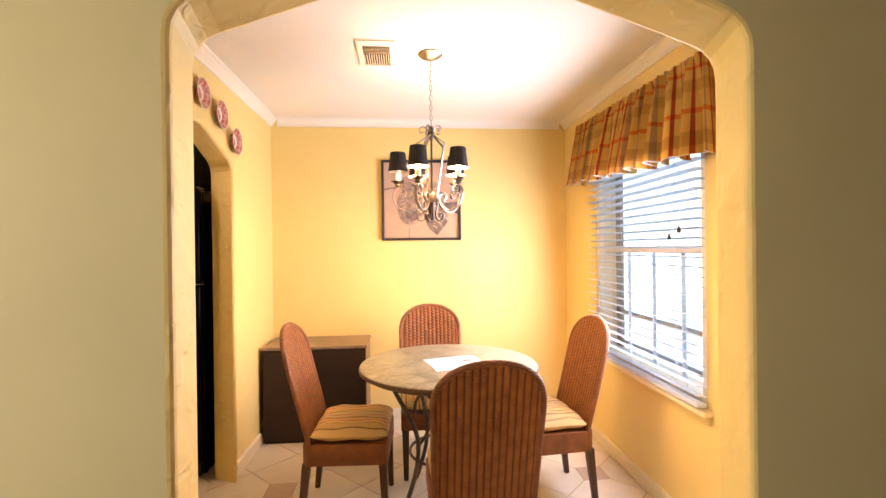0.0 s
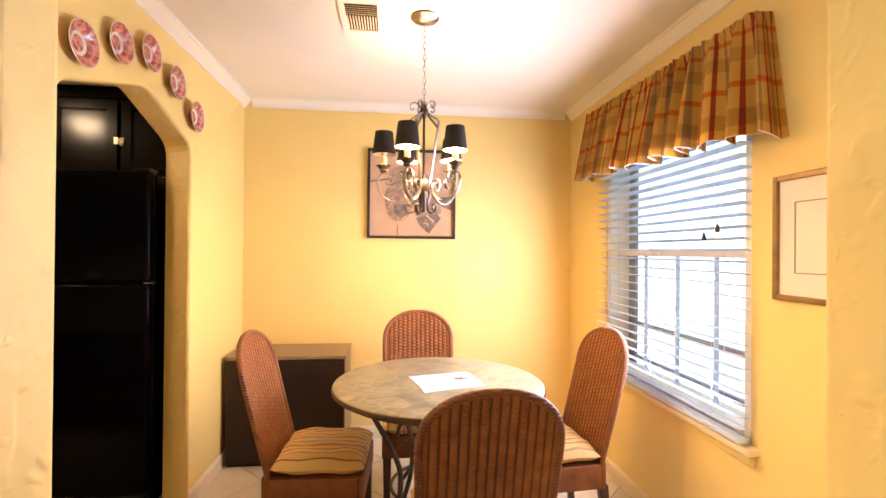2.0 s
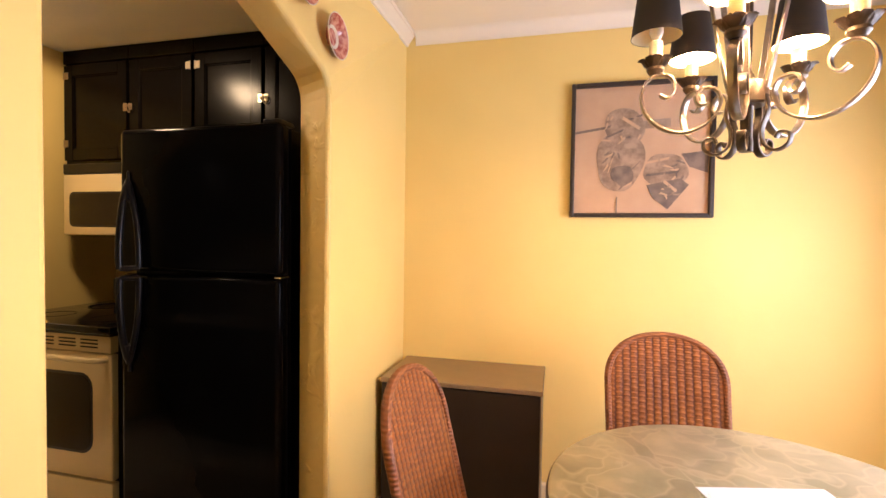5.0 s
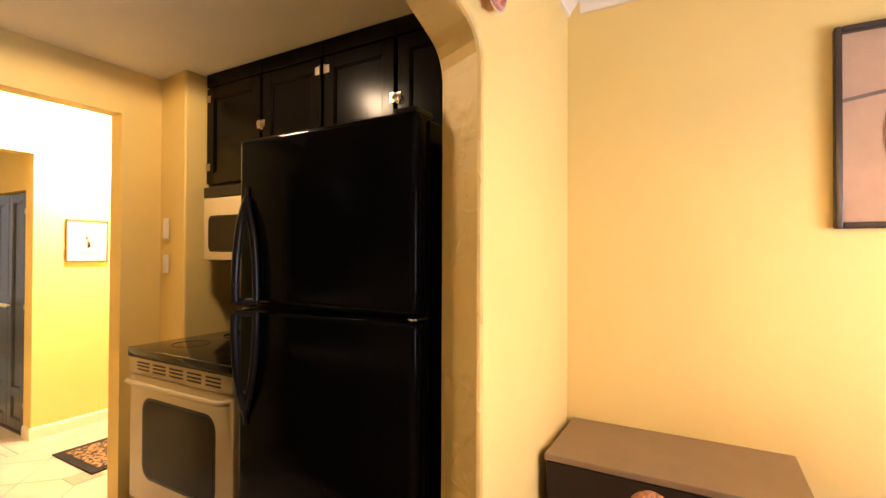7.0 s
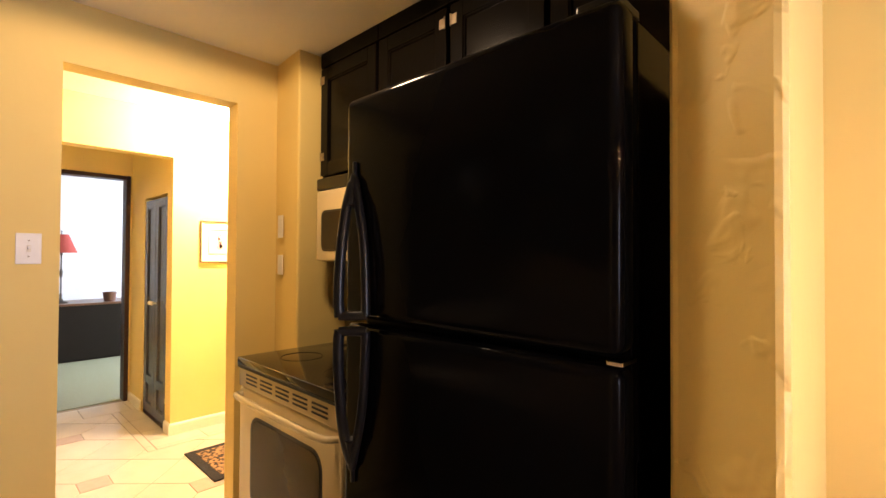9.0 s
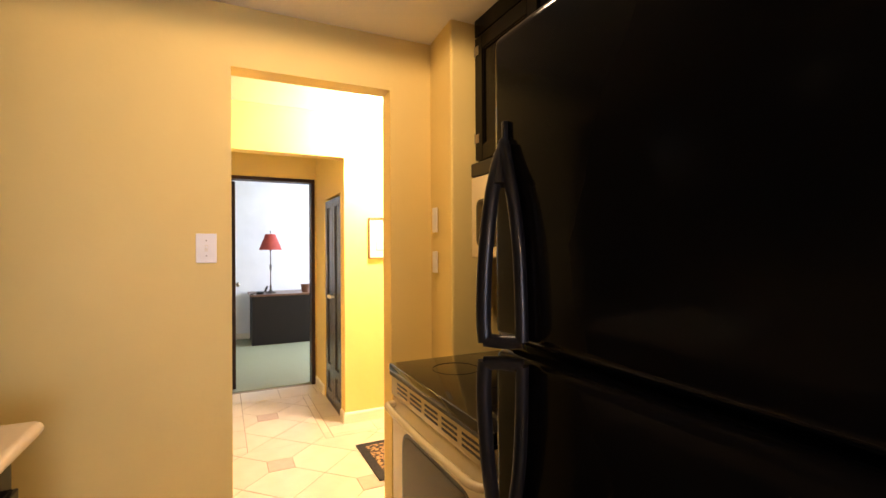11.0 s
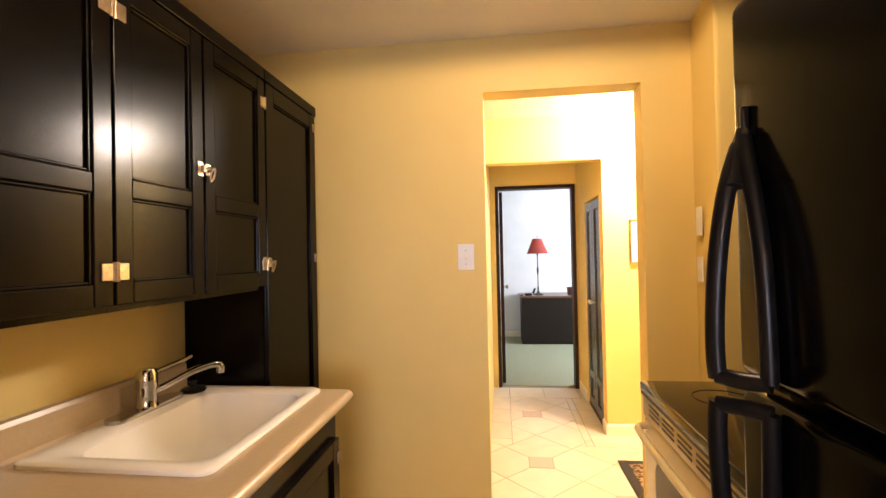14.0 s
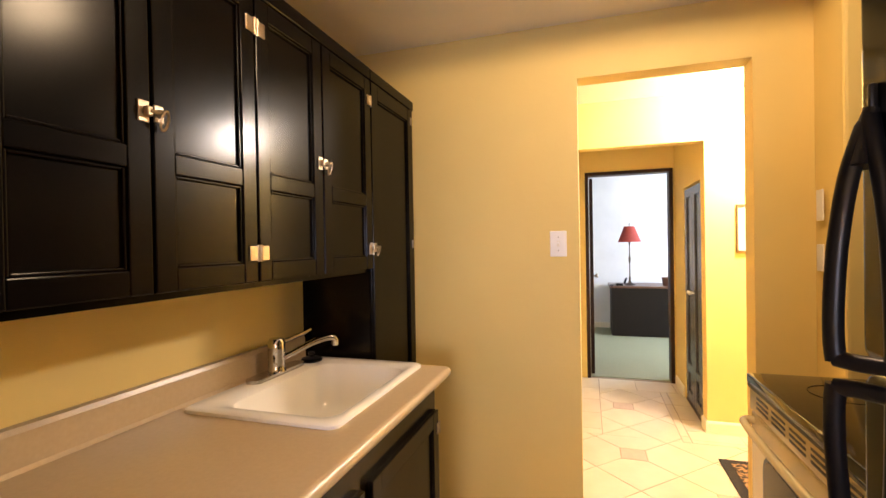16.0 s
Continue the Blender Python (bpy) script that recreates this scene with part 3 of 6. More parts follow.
CROWN = [(0, CEIL - 0.068), (0.010, CEIL - 0.066), (0.014, CEIL - 0.052), (0.024, CEIL - 0.040), (0.044, CEIL - 0.016), (0.050, CEIL - 0.014), (0.052, CEIL - 0.001), (0, CEIL - 0.001)]
strip_run("crown_moulding", CROWN, [(0, WEST, 1, SOUTH, NORTH), (0, EAST, -1, SOUTH, NORTH)], TRIM,
          "off-white stepped crown moulding under the ceiling", "moulding")
COVE = [(0, CEIL - 0.066)] + [(0.052 - 0.052 * math.cos(radians(9 * i)), CEIL - 0.064 + 0.063 * math.sin(radians(9 * i))) for i in range(11)] + [(0, CEIL - 0.001)]
strip_run("crown_cove", COVE, [(1, NORTH, -1, WEST + 0.052, EAST - 0.052)], WHITE, "smooth off-white cove under the ceiling", "moulding")
BOARD = [(0, 0.0), (0.014, 0.0), (0.014, 0.072), (0.008, 0.084), (0, 0.086)]
strip_run("baseboard", BOARD, [(0, WEST, 1, 2.785, NORTH), (0, WEST, 1, SOUTH, 1.835), (0, EAST, -1, SOUTH, NORTH), (1, NORTH, -1, WEST + 0.014, EAST - 0.014)], BASE,
          "cream painted baseboard along the wall", "baseboard")
strip_run("baseboard", BOARD, [(0, HALL_W, 1, ALC_N, 4.6), (0, HALL_W, 1, 0.4, ALC_S), (0, ALC_W, 1, 3.17, ALC_N), (1, ALC_N, -1, -5.68 + 0.014, -5.28), (1, ALC_N, -1, -4.60, HALL_W + 0.014)], TRIM,
          "white painted baseboard along the hall wall", "baseboard")
strip_run("baseboard", BOARD, [(0, -8.6, 1, 0.3, 5.4)], TRIM, "white bedroom baseboard", "baseboard")


# ---- dining room ----
def window_unit():
    w = tagged(thing("window_1", pose(0, 0, 0), "white double-hung window with storm bars", "window", kind="structure"))
    y0, y1, z0, z1 = WIN
    bm = bmesh.new()
    for a in ((y0, y0 + 0.04, z0, z1), (y1 - 0.04, y1, z0, z1), (y0 + 0.04, y1 - 0.04, z1 - 0.04, z1), (y0 + 0.04, y1 - 0.04, z0, z0 + 0.05)):
        box(bm, 1.644, 1.78, *a, bevel=0.004)
    part("window_frame", bm, TRIM, w)
    part("meeting_rail", boxed(1.69, 1.74, y0 + 0.04, y1 - 0.04, 1.335, 1.375, bevel=0.004), SASH, w)
    for za, zb in ((z0 + 0.05, 1.335), (1.375, z1 - 0.04)):
        pane = part("pane", boxed(1.735, 1.739, y0 + 0.04, y1 - 0.04, za, zb), GLASS, w)
        pane.visible_shadow = False
    for y in (2.16, 2.44, 2.73):
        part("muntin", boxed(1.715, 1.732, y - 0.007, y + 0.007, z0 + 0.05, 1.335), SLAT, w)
    for z in (0.725, 0.928):
        part("storm_bar", boxed(1.765, 1.785, y0 + 0.04, y1 - 0.04, z - 0.014, z + 0.014), STORM, w)
    part("storm_stile", boxed(1.765, 1.785, y1 - 0.115, y1 - 0.04, z0 + 0.05, z1 - 0.04), STORM, w)
    part("window_sill", boxed(1.590, 1.70, y0 - 0.045, y1 + 0.045, 0.612, 0.64, bevel=0.008), BASE, w)
    part("sill_apron", boxed(1.622, 1.6395, y0 - 0.03, y1 + 0.03, 0.570, 0.612, bevel=0.004), YELLOW, w)


window_unit()


def blinds():
    b = thing("venetian_blind", pose(1.603, 2.45, 0), "white wide-slat venetian blind hanging open in the window", "blind")
    w = 0.605
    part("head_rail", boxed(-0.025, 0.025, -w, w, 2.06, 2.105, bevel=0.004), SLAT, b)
    me = None
    z = 2.035
    while z > 0.70:
        if me is None:
            bm = bmesh.new()
            g = []
            for dz, x in ((0.0, -0.025), (0.0026, -0.012), (0.0034, 0), (0.0026, 0.012), (0.0, 0.025)):
                g.append((x, dz))
            pts = g + [(x, dz - 0.0022) for x, dz in reversed(g)]
            prism(bm, pts, 1, -w, w)
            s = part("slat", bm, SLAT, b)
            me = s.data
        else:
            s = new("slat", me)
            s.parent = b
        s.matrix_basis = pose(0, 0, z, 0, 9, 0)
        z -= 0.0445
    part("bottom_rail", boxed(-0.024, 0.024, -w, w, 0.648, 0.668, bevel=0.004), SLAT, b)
    for y in (-0.46, -0.02, 0.42):
        for x in (-0.0275, 0.0275):
            part("ladder_cord", tube(bmesh.new(), [(x, y, 0.66), (x, y, 1.3), (x, y, 2.06)], 0.0013, 5), SLAT, b)
    for y, z in ((-0.42, 1.44), (-0.50, 1.47)):
        cord = part("pull_cord", tube(bmesh.new(), [(-0.034, y, z), (-0.034, y, 1.7), (-0.030, y, 2.06)], 0.0012, 5), SLAT, b)
        part("tassel", lathe(bmesh.new(), [(0.0, 0.034), (0.004, 0.032), (0.010, 0.004), (0.009, 0.0), (0, 0)], 10, (-0.034, y, z - 0.034)), IRON, cord, "small black cord tassel", True)


blinds()


def valance():
    gold, rust, taupe, amber = (0.78, 0.47, 0.10), (0.46, 0.075, 0.022), (0.46, 0.27, 0.10), (0.66, 0.33, 0.06)
    plaid, ramp = striped("plaid_curtain_cloth", 1, (3.2, [(0.0, gold), (0.15, rust), (0.20, gold), (0.34, taupe), (0.46, amber), (0.52, rust), (0.57, gold), (0.72, taupe), (0.80, gold), (0.93, rust)]))
    n, l = plaid.node_tree.nodes, plaid.node_tree.links
    uv = n.new("ShaderNodeAttribute")
    uv.attribute_name = "cloth"
    sepa = n.new("ShaderNodeSeparateXYZ")
    l.new(uv.outputs["Vector"], sepa.inputs[0])
    fracs = [x for x in n if x.bl_idname == "ShaderNodeMath" and x.operation == "FRACT"][0]
    mulx = n.new("ShaderNodeMath")
    mulx.operation = "MULTIPLY"
    mulx.inputs[1].default_value = 5.2
    l.new(sepa.outputs[0], mulx.inputs[0])
    l.new(mulx.outputs[0], fracs.inputs[0])
    band = n.new("ShaderNodeValToRGB")
    band.color_ramp.interpolation = "CONSTANT"
    e = band.color_ramp.elements
    for i, (p, c) in enumerate(((0, (1, 1, 1)), (0.08, (0.80, 0.72, 0.66)), (0.22, (1, 1, 1)), (0.40, (0.95, 0.45, 0.28)), (0.45, (1, 1, 1)), (0.62, (0.84, 0.76, 0.68)), (0.74, (1, 1, 1)), (0.84, (0.95, 0.48, 0.30)), (0.88, (1, 1, 1)))):
        el = e[i] if i < 2 else e.new(p)
        el.position, el.color = p, (*c, 1)
    l.new(sepa.outputs[1], band.inputs[0])
    mix = n.new("ShaderNodeMix")
    mix.data_type, mix.blend_type = "RGBA", "MULTIPLY"
    mix.inputs["Factor"].default_value = 1
    l.new(ramp.outputs[0], mix.inputs["A"])
    l.new(band.outputs[0], mix.inputs["B"])
    l.new(mix.outputs["Result"], n["Principled BSDF"].inputs["Base Color"])
    v = thing("valance", pose(EAST, 2.45, 0), "gathered plaid window valance in gold, rust and grey-brown", "curtain")
    rng = random.Random(4)
    phases = [rng.uniform(0.7, 1.35) for _ in range(40)]
    cum = [0]
    for p in phases:
        cum.append(cum[-1] + p)
    ends = 0.09
    def fold(s):
        t = s * 21
        k = int(t)
        ph = (cum[k] + (cum[k + 1] - cum[k]) * (t - k))
        return math.sin(ph * 2 * math.pi * 0.72) + 0.35 * math.sin(ph * 4.3 + 1.1)
    cloth = []
    def fn(u, v_):
        drop = 1 - v_
        half = 0.69 + 0.075 * drop
        depth_top, depth_bot = 0.078, 0.128
        depth = depth_top + (depth_bot - depth_top) * drop
        ruffle = fold(u) * 0.043 * drop ** 0.6 + math.sin(u * 205 + 2.2 * math.sin(u * 17)) * 0.009 * (1 - drop) + math.sin(u * 118 + 1.3) * 0.010 * drop
        if u < ends or u > 1 - ends:
            k = (u / ends) if u < ends else (1 - u) / ends
            y = -half if u < ends else half
            x = -0.004 - depth * k + 0.3 * ruffle * k
            y += ruffle * 0.35 * (1 if u < ends else -1)
        else:
            k = (u - ends) / (1 - 2 * ends)
            y = -half + 2 * half * k + 0.35 * ruffle
            x = -0.004 - depth + ruffle
        z = 2.208 + 0.042 * min(1, max(0, y / (2 * half) + 0.5)) - (0.452 - 0.034 * min(1, max(0, y / (2 * half) + 0.5))) * drop + 0.010 * fold(u * 0.6 + 0.2) * drop
        if v_ > 0.93:
            x += 0.006 * math.sin(u * 150)
        return (min(x, -0.003), y, z)
    bm = bmesh.new()
    sheet(bm, 230, 18, fn)
    lay = bm.verts.layers.float_vector.new("cloth")
    bm.verts.ensure_lookup_table()
    for i in range(231):
        for j in range(19):
            bm.verts[i * 19 + j][lay] = Vector((i / 230 * 1.9, j / 18, 0))
    bmesh.ops.solidify(bm, geom=bm.faces[:], thickness=0.003)
    part("cloth", bm, plaid, v, smooth=True)
    hem = [Vector(fn(i / 230, 0)) + Vector((0.0015, 0, -0.001)) for i in range(231)]
    part("lining_edge", tube(bmesh.new(), hem, 0.0020, 5), MATBOARD, v, "white lining showing below the hem", True)
    part("rod", tube(bmesh.new(), [(-0.004, -0.675, 2.165), (-0.045, -0.67, 2.165), (-0.045, 0, 2.185), (-0.045, 0.67, 2.205), (-0.004, 0.675, 2.205)], 0.005, 8), TRIM, v)


valance()


def hung_picture(name, m, w, h, frame_w, depth, fmat, label, inner):
    """A framed picture; local x across, z up, its face towards -y."""
    p = thing(name, m, label, "picture")
    prof_bm = bmesh.new()
    for a in ((-w / 2, -w / 2 + frame_w, 0, h), (w / 2 - frame_w, w / 2, 0, h), (-w / 2 + frame_w, w / 2 - frame_w, 0, frame_w), (-w / 2 + frame_w, w / 2 - frame_w, h - frame_w, h)):
        box(prof_bm, a[0], a[1], -depth, -0.002, a[2], a[3], bevel=min(0.004, frame_w / 4))
    part("frame", prof_bm, fmat, p)
    inner(p, w - 2 * frame_w, h - 2 * frame_w, frame_w, depth)
    return p


def blob(bm, cx, cz, rx, rz, y, seed, n=28, wob=0.12):
    r = random.Random(seed)
    k = [r.uniform(-1, 1) for _ in range(6)]
    pts = []
    for i in range(n):
        a = 2 * math.pi * i / n
        s = 1 + wob * (k[0] * math.sin(2 * a + k[3]) + 0.6 * k[1] * math.sin(3 * a + k[4]) + 0.4 * k[2] * math.sin(5 * a + k[5]))
        pts.append((cx + rx * s * math.cos(a), cz + rz * s * math.sin(a)))
    prism(bm, pts, 1, y, y - 0.0012)
    return bm


def still_life(p, w, h, fw, depth):
    y = -0.012
    part("canvas", boxed(-w / 2, w / 2, y, -0.003, fw, fw + h), CANVAS, p)
    def at(u, v):
        return (-w / 2 + u * w, fw + v * h)
    def poly(name, pts, mat, lift):
        part(name, prism(bmesh.new(), [at(*q) for q in pts], 1, y - lift, y - lift - 0.0008), mat, p)
    poly("painted_band", [(0, 0.655), (0.30, 0.70), (0.30, 0.68), (0, 0.635)], CHARCOAL_D, 0.0005)
    poly("painted_band", [(0.5, 0.72), (0.72, 0.74), (0.72, 0.67), (0.5, 0.66)], CHARCOAL, 0.0005)
    poly("painted_block", [(0.80, 0.46), (0.995, 0.48), (0.995, 0.31), (0.86, 0.36)], CHARCOAL_D, 0.0005)
    for cx, cz, rx, rz, s, m, lift in ((0.38, 0.68, 0.155, 0.15, 3, CHARCOAL, 0.0012), (0.35, 0.42, 0.18, 0.25, 5, CHARCOAL, 0.0020), (0.37, 0.30, 0.09, 0.08, 8, CHARCOAL_D, 0.0035), (0.69, 0.33, 0.165, 0.135, 9, CHARCOAL, 0.0020)):
        c = at(cx, cz)
        part("painted_form", blob(bmesh.new(), c[0], c[1], rx * w, rz * h, y - lift, s), m, p)
    poly("painted_cloth", [(0.55, 0.22), (0.80, 0.27), (0.86, 0.22), (0.71, 0.03), (0.60, 0.12)], CHARCOAL_D, 0.0035)
    poly("painted_stem", [(0.33, 0.01), (0.55, 0.0), (0.56, 0.14), (0.33, 0.12)], CANVAS, 0.0040)
    poly("painted_edge", [(0.325, 0.0), (0.335, 0.0), (0.335, 0.13), (0.325, 0.13)], CHARCOAL_D, 0.0045)
    for k, (u, v, a, ln) in enumerate(((0.30, 0.62, 0.4, 0.14), (0.42, 0.70, -0.6, 0.16), (0.36, 0.52, 1.0, 0.20), (0.28, 0.40, 1.3, 0.18), (0.44, 0.34, 0.8, 0.16), (0.62, 0.40, 0.2, 0.18), (0.66, 0.30, 0.1, 0.24), (0.72, 0.20, -0.7, 0.12))):
        du, dv = math.cos(a) * ln / 2, math.sin(a) * ln / 2
        poly("brush_stroke", [(u - du, v - dv), (u + du, v + dv), (u + du + 0.012, v + dv + 0.02), (u - du + 0.012, v - dv + 0.02)], CANVAS if k % 2 else CHARCOAL_D, 0.0042)
    rng = random.Random(12)
    for k in range(46):
        cu, cv, ru, rv = ((0.36, 0.50, 0.13, 0.30), (0.69, 0.33, 0.13, 0.10), (0.70, 0.17, 0.08, 0.07))[0 if k < 28 else 1 if k < 38 else 2]
        u, v, a, ln = cu + rng.uniform(-ru, ru), cv + rng.uniform(-rv, rv), rng.uniform(0, math.pi), rng.uniform(0.03, 0.09)
        du, dv = math.cos(a) * ln / 2, math.sin(a) * ln / 2
        poly("brush_stroke", [(u - du, v - dv), (u + du, v + dv), (u + du * 0.6 + 0.016 * math.sin(a), v + dv * 0.6 - 0.016 * math.cos(a)), (u - du * 0.6 + 0.010 * math.sin(a), v - dv * 0.6 - 0.010 * math.cos(a))],
             (CANVAS, CHARCOAL_D, CHARCOAL)[k % 3], 0.0048 + 0.0001 * k)


hung_picture("abstract_painting", pose(0.434, NORTH, 1.442), 0.640, 0.648, 0.020, 0.035, FRAME_BLACK, "tan and umber abstract still life in a thin black frame", still_life)


def matted(p, w, h, fw, depth):
    part("mat", boxed(-w / 2, w / 2, -0.010, -0.003, fw, fw + h), MATBOARD, p)
    iw, ih = w * 0.62, h * 0.62
    bm = bmesh.new()
    cx, z0 = 0, fw + (h - ih) / 2
    for a in ((-iw / 2, -iw / 2 + 0.004, z0, z0 + ih), (iw / 2 - 0.004, iw / 2, z0, z0 + ih), (-iw / 2, iw / 2, z0, z0 + 0.004), (-iw / 2, iw / 2, z0 + ih - 0.004, z0 + ih)):
        box(bm, a[0], a[1], -0.0125, -0.0101, a[2], a[3])
    part("mat_line", bm, INK, p)


def floral(p, w, h, fw, depth):
    matted(p, w, h, fw, depth)
    for k, (u, v, r) in enumerate(((0.0, 0.40, 0.050), (0.02, 0.52, 0.040), (-0.03, 0.60, 0.026), (0.05, 0.38, 0.034), (0.03, 0.66, 0.018))):
        part("printed_flower", blob(bmesh.new(), u * w, fw + v * h, r * w * 1.6, r * h * 1.9, -0.0102, k + 30, wob=0.3), ROSE, p)


hung_picture("framed_print", pose(EAST, 1.565, 1.195, 0, 0, -90), 0.36, 0.425, 0.020, 0.022, FRAME_GOLD, "small print with a cream mat in a narrow dark gilt frame", matted)
hung_picture("framed_flower_print", pose(HALL_W, 3.483, 1.283, 0, 0, 90), 0.285, 0.330, 0.010, 0.020, FRAME_GOLD, "pale pink floral print in a thin gilt frame", floral)


def wall_plate():
    t = thing("wall_plate", pose(0, 0, 0), "small red and cream transferware plate hung on the wall", "plate", "plates over the arch")
    q = Matrix.Rotation(radians(90), 3, "Y")
    rim = [(0.0, 0.003), (0.032, 0.003), (0.040, 0.008), (0.052, 0.020), (0.070, 0.029), (0.0760, 0.031), (0.0765, 0.029), (0.054, 0.015), (0.042, 0.003), (0.0, 0.001)]
    part("rim", lathe(bmesh.new(), rim, 32, tilt=q), PLATE_RED, t, smooth=True)
    part("well", lathe(bmesh.new(), [(0.0, 0.0062), (0.026, 0.0062), (0.029, 0.0058), (0.029, 0.0035), (0, 0.0035)], 28, tilt=q), PLATE_RED, t, smooth=True)
    part("cream_band", lathe(bmesh.new(), [(0.0285, 0.0035), (0.0285, 0.0068), (0.033, 0.0075), (0.039, 0.0105), (0.0385, 0.0072), (0.034, 0.0036)], 32, tilt=q), PLATE, t, "plain cream glazed band", smooth=True)
    part("cream_edge", lathe(bmesh.new(), [(0.0740, 0.0306), (0.0760, 0.0325), (0.0780, 0.0312), (0.0770, 0.0290), (0.0740, 0.0306)], 32, tilt=q), PLATE, t, "thin cream edge", smooth=True)
    return t


first = wall_plate()
spots = [(0.002, 1.915, 2.033), (0.002, 2.125, 2.128), (0.003, 2.338, 2.181), (0.008, 2.566, 2.138), (0.028, 2.737, 2.027)]
for out, y, z in spots[1:]:
    copy_thing(first, pose(WEST + out, y, z))
first.matrix_basis = pose(WEST + spots[0][0], *spots[0][1:])


def ceiling_vent():
    v = thing("ceiling_vent", pose(0.155, 2.385, CEIL), "cream metal ceiling air register with slats", "vent")
    bm = bmesh.new()
    for a in ((-0.098, -0.070, -0.175, 0.145), (0.070, 0.098, -0.175, 0.145), (-0.070, 0.070, -0.175, -0.118), (-0.070, 0.070, 0.128, 0.145)):
        box(bm, a[0], a[1], a[2], a[3], -0.010, -0.0005, bevel=0.002)
    part("frame", bm, TRIM, v)
    part("backing", boxed(-0.070, 0.070, -0.118, 0.128, -0.002, -0.0006), SHADE, v)
    for i in range(6):
        y = -0.112 + i * 0.017
        o = part("slat", boxed(-0.070, 0.070, -0.007, 0.007, -0.0008, 0.0008), BASE, v)
        o.matrix_basis = pose(0, y, -0.008, 35)
    for i in range(11):
        x = -0.064 + i * 0.0128
        o = part("blade", boxed(-0.0012, 0.0012, -0.006, 0.120, -0.010, -0.002), BASE, v)
        o.matrix_basis = pose(x, 0, 0, 0, 20, 0)


ceiling_vent()


def smooth_path(pts, k):
    """Catmull-Rom points between the given ones."""
    pts = [Vector(p) for p in pts]
    out = []
    for i in range(len(pts) - 1):
        p0, p1, p2, p3 = pts[max(i - 1, 0)], pts[i], pts[i + 1], pts[min(i + 2, len(pts) - 1)]
        for j in range(k):
            t = j / k
            out.append(0.5 * ((2 * p1) + (p2 - p0) * t + (2 * p0 - 5 * p1 + 4 * p2 - p3) * t * t + (3 * p1 - p0 - 3 * p2 + p3) * t ** 3))
    return out + [pts[-1]]


def ribbon(bm, pts, across, w, t):
    """A flat forged bar along points: w wide along the direction given, t thick."""
    pts, across = [Vector(p) for p in pts], Vector(across).normalized()
    rings = []
    for i, p in enumerate(pts):
        d = (pts[min(i + 1, len(pts) - 1)] - pts[max(i - 1, 0)]).normalized()
        n = across.cross(d).normalized()
        rings.append([bm.verts.new(p + across * a * w / 2 + n * b * t / 2) for a, b in ((-1, -0.6), (-0.8, -1), (0.8, -1), (1, -0.6), (1, 0.6), (0.8, 1), (-0.8, 1), (-1, 0.6))])
    for a, b in zip(rings, rings[1:]):
        for q in range(8):
            bm.faces.new((a[q], a[(q + 1) % 8], b[(q + 1) % 8], b[q]))
    bm.faces.new(rings[0][::-1])
    bm.faces.new(rings[-1])
    bmesh.ops.recalc_face_normals(bm, faces=bm.faces)
    return bm


